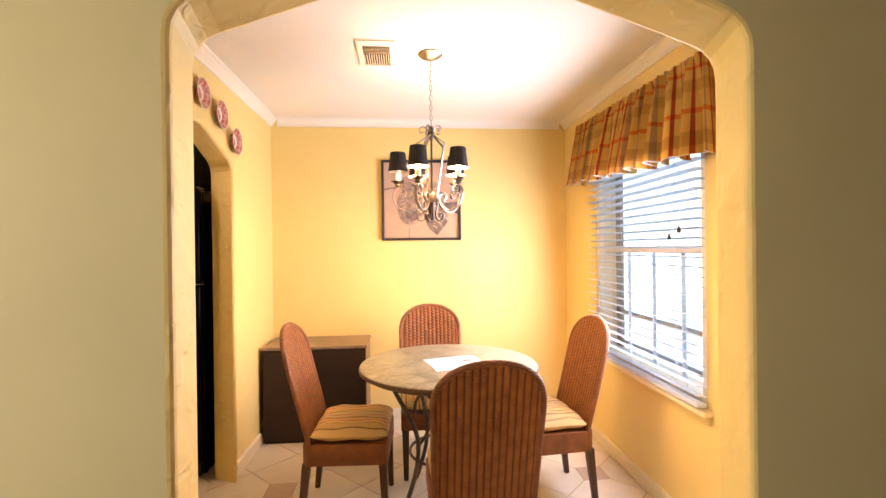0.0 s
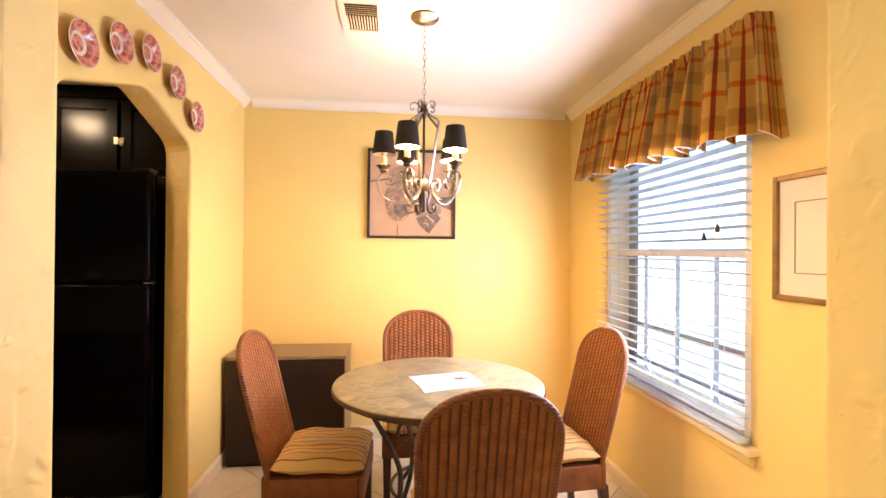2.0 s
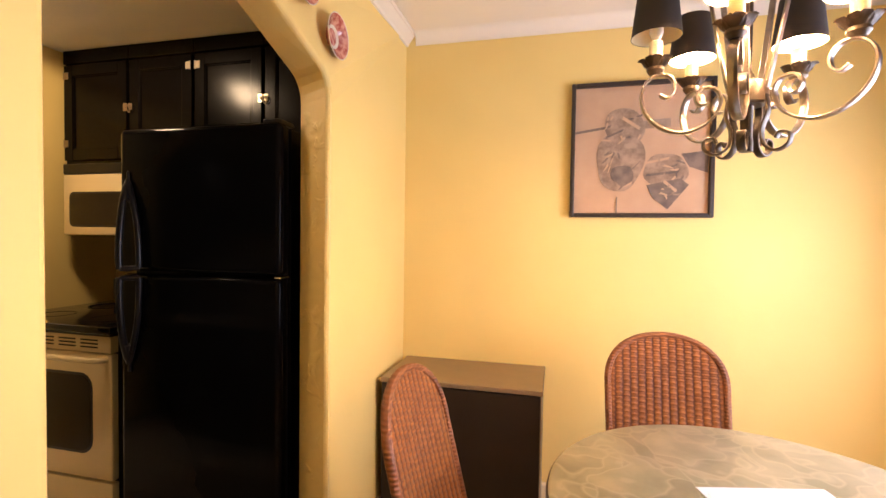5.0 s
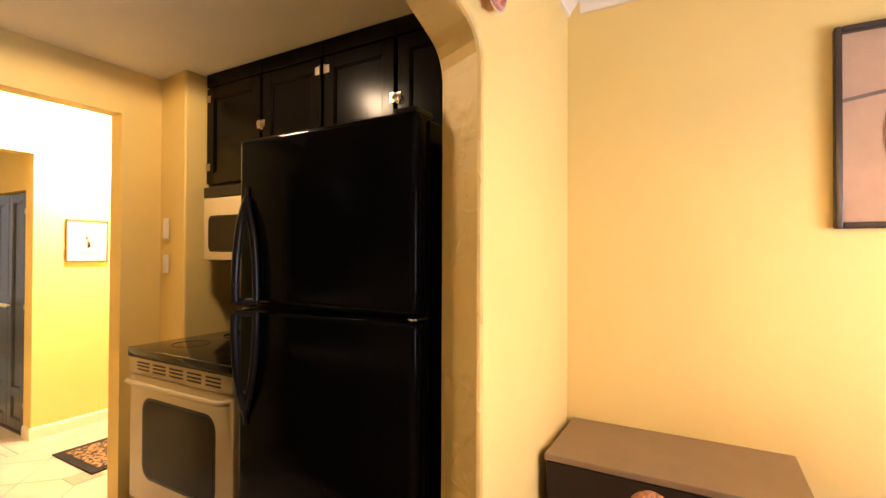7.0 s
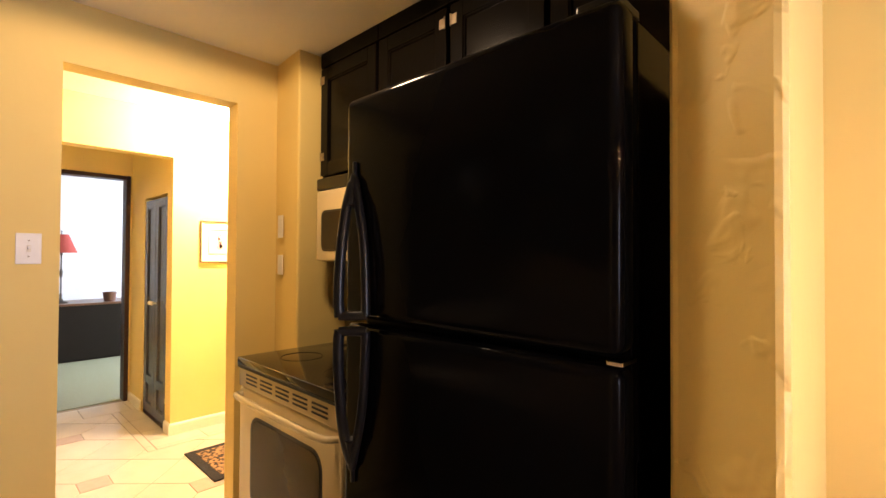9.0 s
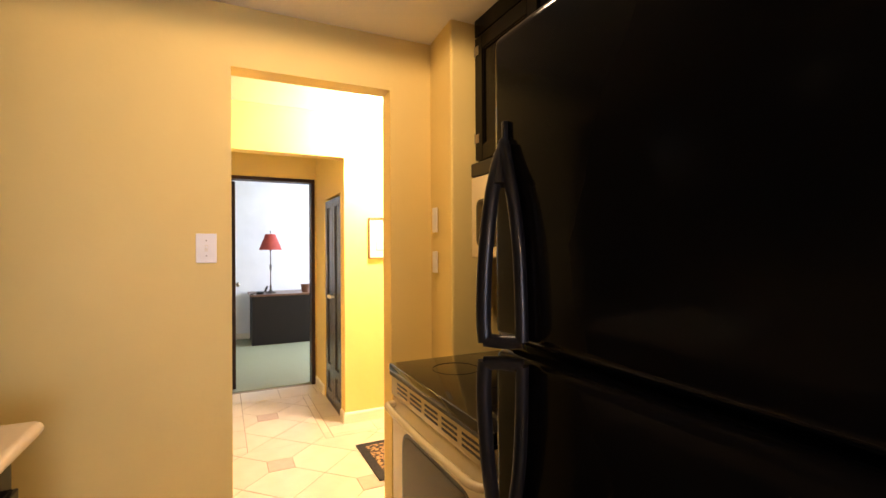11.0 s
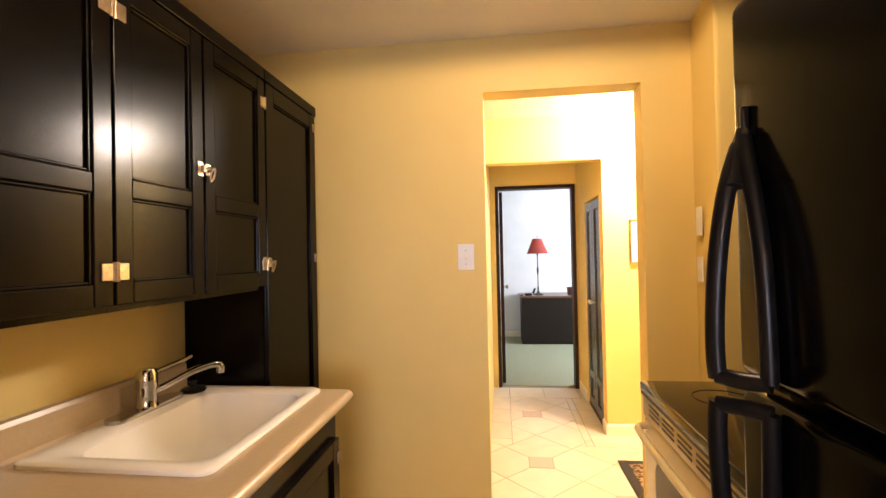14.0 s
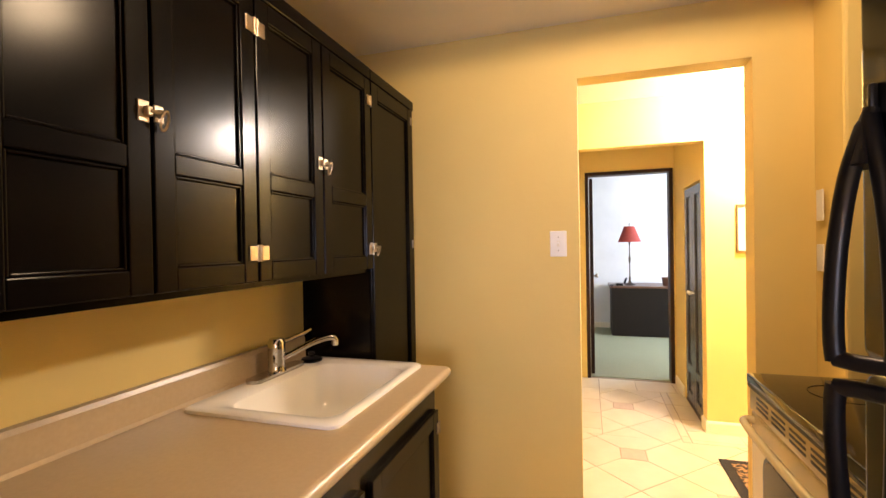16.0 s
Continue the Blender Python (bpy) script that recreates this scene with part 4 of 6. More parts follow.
def chandelier():
    cx, cy = 0.440, 2.362
    c = thing("chandelier", pose(cx, cy, 0), "five-arm iron scroll chandelier with black candle shades", "chandelier")
    part("canopy", lathe(bmesh.new(), [(0.0, CEIL - 0.0005), (0.062, CEIL - 0.0005), (0.066, CEIL - 0.008), (0.052, CEIL - 0.022), (0.020, CEIL - 0.032), (0.010, CEIL - 0.036), (0, CEIL - 0.036)], 32), PEWTER, c, smooth=True)
    z, k = CEIL - 0.036, 0
    while z > 2.050:
        pts = []
        for i in range(12):
            a = 2 * math.pi * i / 12
            u, w = 0.007 * math.cos(a), 0.0165 * math.sin(a)
            pts.append((u if k % 2 else 0, 0 if k % 2 else u, z - 0.0165 + w))
        part("chain_link", tube(bmesh.new(), pts, 0.0018, 5, closed=True), PEWTER, c)
        z -= 0.0265
        k += 1
    part("cord", tube(bmesh.new(), [(0.003, 0, CEIL - 0.03), (-0.004, 0.003, 2.3), (0.004, -0.003, 2.18), (0, 0, 2.01)], 0.002, 5), CANDLE, c)
    part("stem", lathe(bmesh.new(), [(0, 2.034), (0.010, 2.030), (0.017, 2.010), (0.020, 1.985), (0.010, 1.966), (0.0055, 1.95), (0.0055, 1.70), (0.014, 1.68), (0.018, 1.66), (0.012, 1.64), (0.011, 1.56), (0.013, 1.545), (0.013, 1.528), (0, 1.527)], 14), IRON, c, smooth=True)
    part("hub", lathe(bmesh.new(), [(0, 1.672), (0.036, 1.670), (0.038, 1.664), (0.038, 1.628), (0.034, 1.624), (0, 1.622)], 20), PEWTER, c, smooth=True)
    for i, turn in enumerate((177, 244, 315, 39, 112)):
        a = radians(turn)
        m = pose(0, 0, 0, 0, 0, turn)
        side = m.to_3x3() @ Vector((0, 1, 0))
        R = 0.180
        def P(r, z):
            return m @ Vector((r, 0, z))
        arm = [P(0.170, 1.660), P(0.157, 1.652), P(0.143, 1.662), P(0.141, 1.684), P(0.157, 1.702), P(0.182, 1.702), P(0.203, 1.682), P(0.208, 1.650), P(0.196, 1.615), P(0.168, 1.587), P(0.130, 1.574), P(0.092, 1.582),
               P(0.062, 1.606), P(0.050, 1.638), P(0.060, 1.664), P(0.084, 1.668), P(0.098, 1.650), P(0.090, 1.632), P(0.076, 1.634)]
        part("arm", ribbon(bmesh.new(), smooth_path(arm, 4), side, 0.017, 0.0055), PEWTER, c, smooth=True)
        low = [P(0.036, 1.640), P(0.040, 1.606), P(0.030, 1.572), P(0.034, 1.540), P(0.056, 1.524), P(0.078, 1.534), P(0.080, 1.554), P(0.063, 1.560), P(0.056, 1.548)]
        part("lower_scroll", ribbon(bmesh.new(), smooth_path(low, 4), side, 0.016, 0.005), IRON, c, smooth=True)
        strap = [P(0.012, 1.985), P(0.050, 1.957), P(0.086, 1.933), P(0.089, 1.926), P(0.084, 1.900), P(0.062, 1.780), P(0.037, 1.655)]
        part("strap", ribbon(bmesh.new(), strap, side, 0.013, 0.005), PEWTER, c)
        curl = [P(0.014, 1.992), P(0.024, 2.016), P(0.044, 2.028), P(0.062, 2.018), P(0.062, 2.000), P(0.050, 1.994), P(0.044, 2.002)]
        part("top_curl", ribbon(bmesh.new(), smooth_path(curl, 3), side, 0.010, 0.004), PEWTER, c, smooth=True)
        top = P(R, 0)
        cup = part("leaf_cup", lathe(bmesh.new(), [(0, 1.703), (0.012, 1.704), (0.019, 1.714), (0.017, 1.726), (0, 1.727)], 12, (top.x, top.y, 0)), IRON, c, smooth=True)
        bm = bmesh.new()
        for k in range(5):
            la = 2 * math.pi * k / 5 + a
            def petal(u, v):
                wdt = 0.019 * math.sin(math.pi * (0.12 + 0.84 * v)) ** 0.8 * (u - 0.5) * 2
                r = 0.009 + 0.029 * v ** 0.8 - 0.003 * abs(2 * u - 1)
                zz = 1.712 + 0.034 * v - 0.030 * max(0, v - 0.65) + 0.004 * abs(2 * u - 1)
                return (top.x + r * math.cos(la) - wdt * math.sin(la), top.y + r * math.sin(la) + wdt * math.cos(la), zz)
            sheet(bm, 4, 6, petal)
        bmesh.ops.solidify(bm, geom=bm.faces[:], thickness=0.002)
        part("petals", bm, IRON, cup, smooth=True)
        part("candle_sleeve", lathe(bmesh.new(), [(0, 1.7265), (0.0140, 1.7265), (0.0140, 1.776), (0.010, 1.779), (0, 1.779)], 14, (top.x, top.y, 0)), CANDLE, c, smooth=True)
        lit = i != 0
        part("bulb", lathe(bmesh.new(), [(0, 1.7795), (0.008, 1.7805), (0.0150, 1.796), (0.0140, 1.814), (0.007, 1.838), (0, 1.848)], 14, (top.x, top.y, 0)), BULB if lit else BULB_OFF, c, "" if lit else "unlit bulb", True)
        shade = part("shade", lathe(bmesh.new(), [(0.0530, 1.787), (0.0405, 1.890), (0.0395, 1.890), (0.0520, 1.787), (0.0530, 1.787)], 32, (top.x, top.y, 0)), SHADE, c, smooth=True)
        part("lining", lathe(bmesh.new(), [(0.0517, 1.7875), (0.0392, 1.8895), (0.0388, 1.8895), (0.0513, 1.7875), (0.0517, 1.7875)], 32, (top.x, top.y, 0)), SHADE_IN, shade, "cream inside of the shade", True)


chandelier()


def round_table():
    tx, ty, r = 0.517, 2.352, 0.471
    t = thing("round_table", pose(tx, ty, 0), "round marble-topped pedestal table with curved iron legs", "table")
    part("tabletop", lathe(bmesh.new(), [(0, 0.742), (r - 0.012, 0.742), (r - 0.004, 0.745), (r, 0.752), (r - 0.002, 0.761), (r - 0.008, 0.765), (0, 0.765)], 96), MARBLE, t, smooth=True)
    part("edge_band", lathe(bmesh.new(), [(r - 0.006, 0.738), (r + 0.002, 0.740), (r + 0.004, 0.748), (r + 0.002, 0.757), (r - 0.003, 0.7595), (r - 0.004, 0.745)], 96), WOODLEG, t, "dark brown edge", True)
    part("rim_band", lathe(bmesh.new(), [(r - 0.014, 0.741), (r - 0.030, 0.722), (r - 0.060, 0.720), (r - 0.060, 0.741)], 72), IRON, t, smooth=True)
    for i in range(4):
        a = radians(33 + 90 * i)
        m = pose(0, 0, 0, 0, 0, math.degrees(a))
        leg = [m @ Vector(p) for p in ((0.36, 0, 0.730), (0.33, 0, 0.66), (0.25, 0, 0.52), (0.205, 0, 0.40), (0.215, 0, 0.26), (0.27, 0, 0.12), (0.315, 0, 0.03), (0.345, 0, 0.012))]
        part("leg", tube(bmesh.new(), smooth_path(leg, 4), 0.0115, 8), IRON, t, smooth=True)
        sc = [m @ Vector(p) for p in ((0.215, 0, 0.36), (0.15, 0, 0.42), (0.10, 0, 0.52), (0.13, 0, 0.61), (0.20, 0, 0.62), (0.22, 0, 0.56), (0.18, 0, 0.53))]
        part("scroll", tube(bmesh.new(), smooth_path(sc, 4), 0.008, 7), IRON, t, smooth=True)
    ring = [(0.212 * math.cos(2 * math.pi * k / 40), 0.212 * math.sin(2 * math.pi * k / 40), 0.30) for k in range(40)]
    part("stretcher_ring", tube(bmesh.new(), ring, 0.008, 7, closed=True), IRON, t, smooth=True)


round_table()
sheet_a = tagged(link("paper_sheet", prism(bmesh.new(), [(0.381, 2.424), (0.669, 2.491), (0.717, 2.258), (0.445, 2.178)], 2, 0.7655, 0.7668), PAPER), "white printed sheet lying on the table", "paper")
sheet_b = tagged(link("paper_sheet", prism(bmesh.new(), [(0.40, 2.40), (0.66, 2.46), (0.70, 2.262), (0.440, 2.163)], 2, 0.7670, 0.7678), PAPER), "white sheet lying on another sheet", "paper")


def keys():
    k = thing("key_ring", pose(0.618, 2.36, 0.768), "small brass key bunch lying on the papers", "keys")
    part("ring", tube(bmesh.new(), [(0.011 * math.cos(a * 0.524), 0.011 * math.sin(a * 0.524), 0.003) for a in range(12)], 0.0012, 5, closed=True), NICKEL, k)
    for j, a in enumerate((10, 70, 150, 215)):
        bm = boxed(0.010, 0.036, -0.0025, 0.0025, 0.0005, 0.0025)
        lathe(bm, [(0, 0.0005), (0.008, 0.0005), (0.008, 0.0028), (0, 0.0028)], 12, (0.016, 0, 0))
        o = part("key", bm, NICKEL, k)
        o.matrix_basis = pose(0, 0, 0.001 * j, 0, 0, a)


keys()


def dining_chair():
    c = thing("dining_chair", pose(0, 0, 0), "brown woven wicker dining chair with a tall round-topped back", "chair", "chairs round the table")
    W, H0, H1 = 0.205, 0.30, 0.970
    lean = lambda z: -0.182 - 0.143 * max(0, (z - 0.42)) / 0.56
    def half(z):
        spring = 0.80
        if z <= spring:
            return W - 0.012 * (1 - (z - H0) / (spring - H0))
        t = (z - spring) / (H1 - spring)
        return W * max(0.0, 1 - t ** 2.3) ** 0.46
    ribs, pitch = 15, 0.0092
    bm = bmesh.new()
    lay = bm.verts.layers.float.new("weave")
    for sign in (1, -1):
        def fn(u, v):
            z = H0 + (H1 - H0) * (1 - (1 - v) ** 1.6)
            x = (2 * u - 1) * half(z)
            column = (x / (2 * W) + 0.5) * ribs
            row = z / pitch
            crown = abs(math.sin(math.pi * column)) ** 0.8
            strand = abs(math.sin(math.pi * row)) ** 0.7
            over = 1 if (int(column) + int(row)) % 2 else 0
            edge = max(0.0, 1 - abs(2 * u - 1) ** 10)
            lift = crown * (0.62 + 0.20 * strand + 0.18 * over * strand) if sign < 0 else crown * (0.22 + 0.30 * strand + 0.48 * over * strand)
            p = (x, lean(z) - 0.018 * (1 - (x / W) ** 2) + sign * (0.008 + (0.0052 if sign > 0 else 0.0075) * lift) * edge, z)
            heights.append(lift if edge > 0.1 else 0.5)
            return p
        heights = []
        grid = sheet(bm, 120, 190, fn)
        for v, h in zip((v for col in grid for v in col), heights):
            v[lay] = h
    bmesh.ops.remove_doubles(bm, verts=bm.verts, dist=1e-5)
    bmesh.ops.recalc_face_normals(bm, faces=bm.faces)
    part("backrest", bm, WOVEN, c, smooth=True)
    zs = [H0 + 0.01 + (0.80 - H0 - 0.01) * i / 16 for i in range(16)]
    out = [(-half(z), lean(z) - 0.001, z) for z in zs]
    for i in range(25):
        a = math.pi * i / 24
        z = 0.80 + (H1 - 0.80) * math.sin(a) ** 0.9
        x = -W * math.cos(a) if i not in (0, 24) else -W * math.cos(a)
        x = math.copysign(half(min(z, H1 - 1e-4)), x) if abs(math.cos(a)) > 1e-6 else 0
        out.append((x, lean(z) - 0.018 * (1 - (x / W) ** 2), z))
    out += [(half(z), lean(z) - 0.001, z) for z in reversed(zs)]
    rim = [p for p in out]
    bm = bmesh.new()
    n = len(rim)
    tube(bm, smooth_path(rim, 3), 0.0130, 9)
    part("back_rim", bm, WICKER, c, smooth=True)
    bm = bmesh.new()
    for x0, x1, y0, y1 in ((-W, W, 0.19, 0.212), (-W, -W + 0.022, -0.20, 0.19), (W - 0.022, W, -0.20, 0.19), (-W + 0.022, W - 0.022, -0.215, -0.19)):
        box(bm, x0, x1, y0, y1, 0.295, 0.405, bevel=0.008)
    part("seat_frame", bm, WICKER, c, smooth=True)
    part("seat", boxed(-W + 0.015, W - 0.015, -0.195, 0.195, 0.385, 0.402), WICKER, c)
    for x, y, kick in ((-0.178, 0.186, 0.01), (0.178, 0.186, 0.01), (-0.178, -0.195, -0.035), (0.178, -0.195, -0.035)):
        bm = bmesh.new()
        r = bmesh.ops.create_cube(bm, size=1.0)
        for v in r["verts"]:
            top = v.co.z > 0
            s = 0.042 if top else 0.028
            v.co = Vector((x + v.co.x * s, y + v.co.y * s + (0 if top else kick), 0.31 if top else 0.0))
        bmesh.ops.bevel(bm, geom=bm.edges[:], offset=0.004, segments=2, affect="EDGES")
        part("leg", bm, WOODLEG, c, "dark stained tapered wooden leg")
    return c


CUSHION, _r = striped("striped_cushion_cloth", 0, (5.2, [(0.0, (0.68, 0.42, 0.14)), (0.13, (0.30, 0.13, 0.045)), (0.17, (0.70, 0.45, 0.15)), (0.30, (0.46, 0.24, 0.07)),
                      (0.34, (0.60, 0.40, 0.14)), (0.52, (0.22, 0.11, 0.05)), (0.56, (0.64, 0.45, 0.18)), (0.70, (0.40, 0.24, 0.10)), (0.76, (0.60, 0.40, 0.15)), (0.92, (0.34, 0.18, 0.07))]))


def seat_cushion():
    bm = bmesh.new()
    def fn(s):
        def g(u, v):
            a, b = 2 * u - 1, 2 * v - 1
            x = 0.200 * math.copysign(abs(a) ** 0.85, a) if a else 0
            y = 0.195 * math.copysign(abs(b) ** 0.85, b) if b else 0
            puff = (max(0, 1 - abs(a) ** 4) * max(0, 1 - abs(b) ** 4)) ** 0.45
            z = 0.440 + (0.048 if s > 0 else -0.037) * puff + 0.004 * math.sin(9 * a) * math.sin(7 * b + 1)
            return (x, y, z if s > 0 else max(z, 0.4035))
        return g
    sheet(bm, 22, 22, fn(1))
    sheet(bm, 22, 22, fn(-1))
    bmesh.ops.remove_doubles(bm, verts=bm.verts, dist=2e-4)
    bmesh.ops.recalc_face_normals(bm, faces=bm.faces)
    return tagged(link("seat_cushion", bm, CUSHION, None, True), "gold and brown striped cushion on a wicker chair", "cushion", "chair cushions")


CHAIRS = [pose(0.583, 1.835, 0, 0, 0, 1), pose(-0.008, 2.425, 0, 0, 0, -93), pose(1.045, 2.430, 0, 0, 0, 95), pose(0.462, 2.835, 0, 0, 0, 180)]
chair0, cushion0 = dining_chair(), seat_cushion()
for m in CHAIRS[1:]:
    copy_thing(chair0, m)
    copy_thing(cushion0, m @ pose(0, 0.018, 0))
chair0.matrix_basis, cushion0.matrix_basis = CHAIRS[0], CHAIRS[0] @ pose(0, 0.018, 0)


def low_cabinet():
    c = thing("low_cabinet", pose(-0.722, 3.238, 0), "low dark brown laminate cabinet with a taupe top", "cabinet")
    part("body", boxed(0.012, 0.718, 0.018, 0.395, 0.0, 0.665), DARKCAB, c)
    part("door", boxed(0.006, 0.724, 0.0, 0.0165, 0.03, 0.660, bevel=0.002), DARKCAB, c)
    part("top", boxed(0.0, 0.735, -0.004, 0.399, 0.665, 0.686, bevel=0.003), CABTOP, c, "taupe laminate top")
    part("side_panel", boxed(0.7185, 0.728, 0.018, 0.395, 0.0, 0.664), CABTOP, c)


low_cabinet()


# ---- kitchen ----
def latch(parent, x, z, y):
    """Nickel cupboard turn latch on a door facing +y when y is positive side, local to its cabinet."""
    s = 1 if y[1] > 0 else -1
    y0 = y[0]
    def at(dx, out, dz):
        return (x - s * dx, y0 + s * out, z + dz)
    def block(bm, xa, xb, out, depth, za, zb, bevel):
        return box(bm, *sorted((x - s * xa, x - s * xb)), *sorted((y0 + s * out, y0 + s * depth)), z + za, z + zb, bevel=bevel)
    keeper = block(bmesh.new(), -0.030, -0.006, 0, 0.0035, -0.021, 0.021, 0.0015)
    part("latch_keeper", block(keeper, -0.020, -0.006, 0.003, 0.015, -0.010, 0.010, 0.003), NICKEL, parent)
    plate = block(bmesh.new(), 0.005, 0.027, 0, 0.0035, -0.016, 0.019, 0.0015)
    lathe(plate, [(0.009, 0.003), (0.008, 0.010), (0.005, 0.016), (0.0, 0.018)], 12, at(0.016, 0, 0.002), Matrix.Rotation(radians(-90 * s), 3, "X"))
    part("latch", plate, NICKEL, parent)
    part("latch_bolt", tube(bmesh.new(), [at(-0.012, 0.013, 0.0), at(0.002, 0.014, 0.001), at(0.016, 0.015, 0.002)], 0.0042, 8), NICKEL, parent, smooth=True)
    ring = [at(0.017 + 0.0085 * math.sin(2 * math.pi * k / 16), 0.016 + 0.006 * math.cos(math.pi * k / 8), -0.013 + 0.019 * math.cos(2 * math.pi * k / 16)) for k in range(16)]
    part("latch_lever", tube(bmesh.new(), ring, 0.0028, 8, closed=True), NICKEL, parent, "nickel thumb loop", True)


def hinge_leaf(parent, x, z, y0, s, w=0.024, pin=0):
    bm = boxed(x - w / 2, x + w / 2, min(y0, y0 + s * 0.004), max(y0, y0 + s * 0.004), z - 0.019, z + 0.019, bevel=0.0015)
    for dx, dz in ((-0.005, 0.010), (-0.005, -0.010), (0.005, 0.0)):
        lathe(bm, [(0, 0.0), (0.0026, 0.0), (0.002, 0.0012), (0, 0.0016)], 8, (x + dx, y0 + s * 0.004, z + dz), Matrix.Rotation(radians(-90 * s), 3, "X"))
    leaf_ob = part("hinge", bm, NICKEL, parent, "nickel surface hinge")
    if pin:
        px = x + pin * (w / 2 + 0.0005)
        part("hinge_pin", tube(bmesh.new(), [(px, y0 + s * 0.0035, z - 0.022), (px, y0 + s * 0.0035, z), (px, y0 + s * 0.0035, z + 0.022)], 0.0036, 8), NICKEL, leaf_ob, smooth=True)


def panel_door(parent, x0, x1, z0, z1, y0, s, rails, mat=BLACK, stile=0.055, rail=None):
    """A cupboard door with sunk panels; its face stands at y0 + s * 0.02. rails: heights of cross rails."""
    ya, yb = sorted((y0 + s * 0.0085, y0 + s * 0.020))
    d = part("door", boxed(x0, x1, *sorted((y0, y0 + s * 0.0088)), z0, z1, bevel=0.002), mat, parent)
    for a, b in ((x0, x0 + stile), (x1 - stile, x1)):
        part("stile", boxed(a, b, ya, yb, z0, z1, bevel=0.003), mat, d)
    zs = [(z0, z0 + stile)] + [(r - (rail or stile) / 2, r + (rail or stile) / 2) for r in rails] + [(z1 - stile, z1)]
    for a, b in zs:
        part("rail", boxed(x0 + stile - 0.001, x1 - stile + 0.001, ya + 0.0002, yb - 0.0004, a, b, bevel=0.003), mat, d)
    fa, fb = sorted((y0 + s * 0.0085, y0 + s * 0.0155))
    for (a, b), (c, e) in zip(zs, zs[1:]):
        xa, xb = x0 + stile, x1 - stile
        for r in ((xa, xa + 0.007, b, c), (xb - 0.007, xb, b, c), (xa + 0.007, xb - 0.007, b, b + 0.007), (xa + 0.007, xb - 0.007, c - 0.007, c)):
            part("bead", boxed(r[0], r[1], fa, fb, r[2], r[3], bevel=0.0025), mat, d)
    return d


def sink_uppers():
    front, z0, z1 = 1.52, 1.262, 2.072
    edges = [-2.485, -2.131, -1.815, -1.511, -1.212, -0.915]
    for i, (a, b) in enumerate(zip(edges, edges[1:])):
        c = thing("wall_cabinet", pose(0, 0, 0), "black painted wall cabinet with a two-panel door and nickel fittings", "cabinet", "wall cabinets over the sink")
        part("body", boxed(a + 0.0008, b - 0.0008, KS + 0.002, front - 0.001, z0, z1), BLACK, c)
        panel_door(c, a + 0.003, b - 0.003, z0 + 0.016, z1 - 0.045, front, 1, [1.545], stile=0.050, rail=0.044)
        hx = (a + 0.021) if i in (0, 2, 4) else (b - 0.021)
        for hz in (1.353, 1.944):
            hinge_leaf(c, hx, hz, front + 0.020, 1, 0.031, -1 if i in (0, 2, 4) else 1)
        if i in (1, 3):
            latch(c, a + 0.002, 1.637, (front + 0.020, 1))
    t = thing("tall_cabinet", pose(0, 0, 0), "tall narrow black painted cabinet in the corner", "cabinet")
    part("body", boxed(KW + 0.003, -2.4862, KS + 0.002, front - 0.001, 0.0, z1), BLACK, t)
    panel_door(t, KW + 0.02, -2.490, 0.12, z1 - 0.045, front, 1, [0.75], stile=0.06)
    for hz in (0.5, 1.374, 1.972):
        hinge_leaf(t, KW + 0.042, hz, front + 0.020, 1, 0.020)
    latch(t, -2.486, 1.36, (front + 0.020, 1))
    part("cornice", boxed(KW + 0.003, -2.4862, front - 0.002, front + 0.020, z1 - 0.040, z1 + 0.005, bevel=0.004), BLACK, t)


sink_uppers()
structure("cornice_trim", boxed(-2.485, -0.915, 1.518, 1.540, 2.032, 2.078, bevel=0.004), BLACK, "black cornice board along the wall cabinets", "trim")


def stove_uppers():
    front, z1 = 3.300, 2.348
    edges = [-2.660, -2.205, -1.787, -1.373, -0.93]
    for i, (a, b) in enumerate(zip(edges, edges[1:])):
        z0 = 1.705 if i < 2 else 1.80
        c = thing("wall_cabinet", pose(0, 0, 0), "black painted cabinet over the stove and refrigerator", "cabinet", "wall cabinets over the stove")
        part("body", boxed(a + 0.0008, b - 0.0008, front + 0.001, KN - 0.002, z0, z1), BLACK, c)
        panel_door(c, a + 0.010, b - 0.010, z0 + 0.03, z1 - 0.085, front, -1, [], stile=0.06)
        part("head_board", boxed(a + 0.0012, b - 0.0012, front - 0.016, front, z1 - 0.075, z1 - 0.002, bevel=0.003), BLACK, c)
        hx = (a + 0.030) if i in (0, 2) else (b - 0.030)
        for hz in (1.828, 2.205):
            hinge_leaf(c, hx, hz, front - 0.020, -1, 0.028, -1 if i in (0, 2) else 1)
        if i in (1, 3):
            latch(c, a + 0.002, 2.012, (front - 0.020, -1))


stove_uppers()


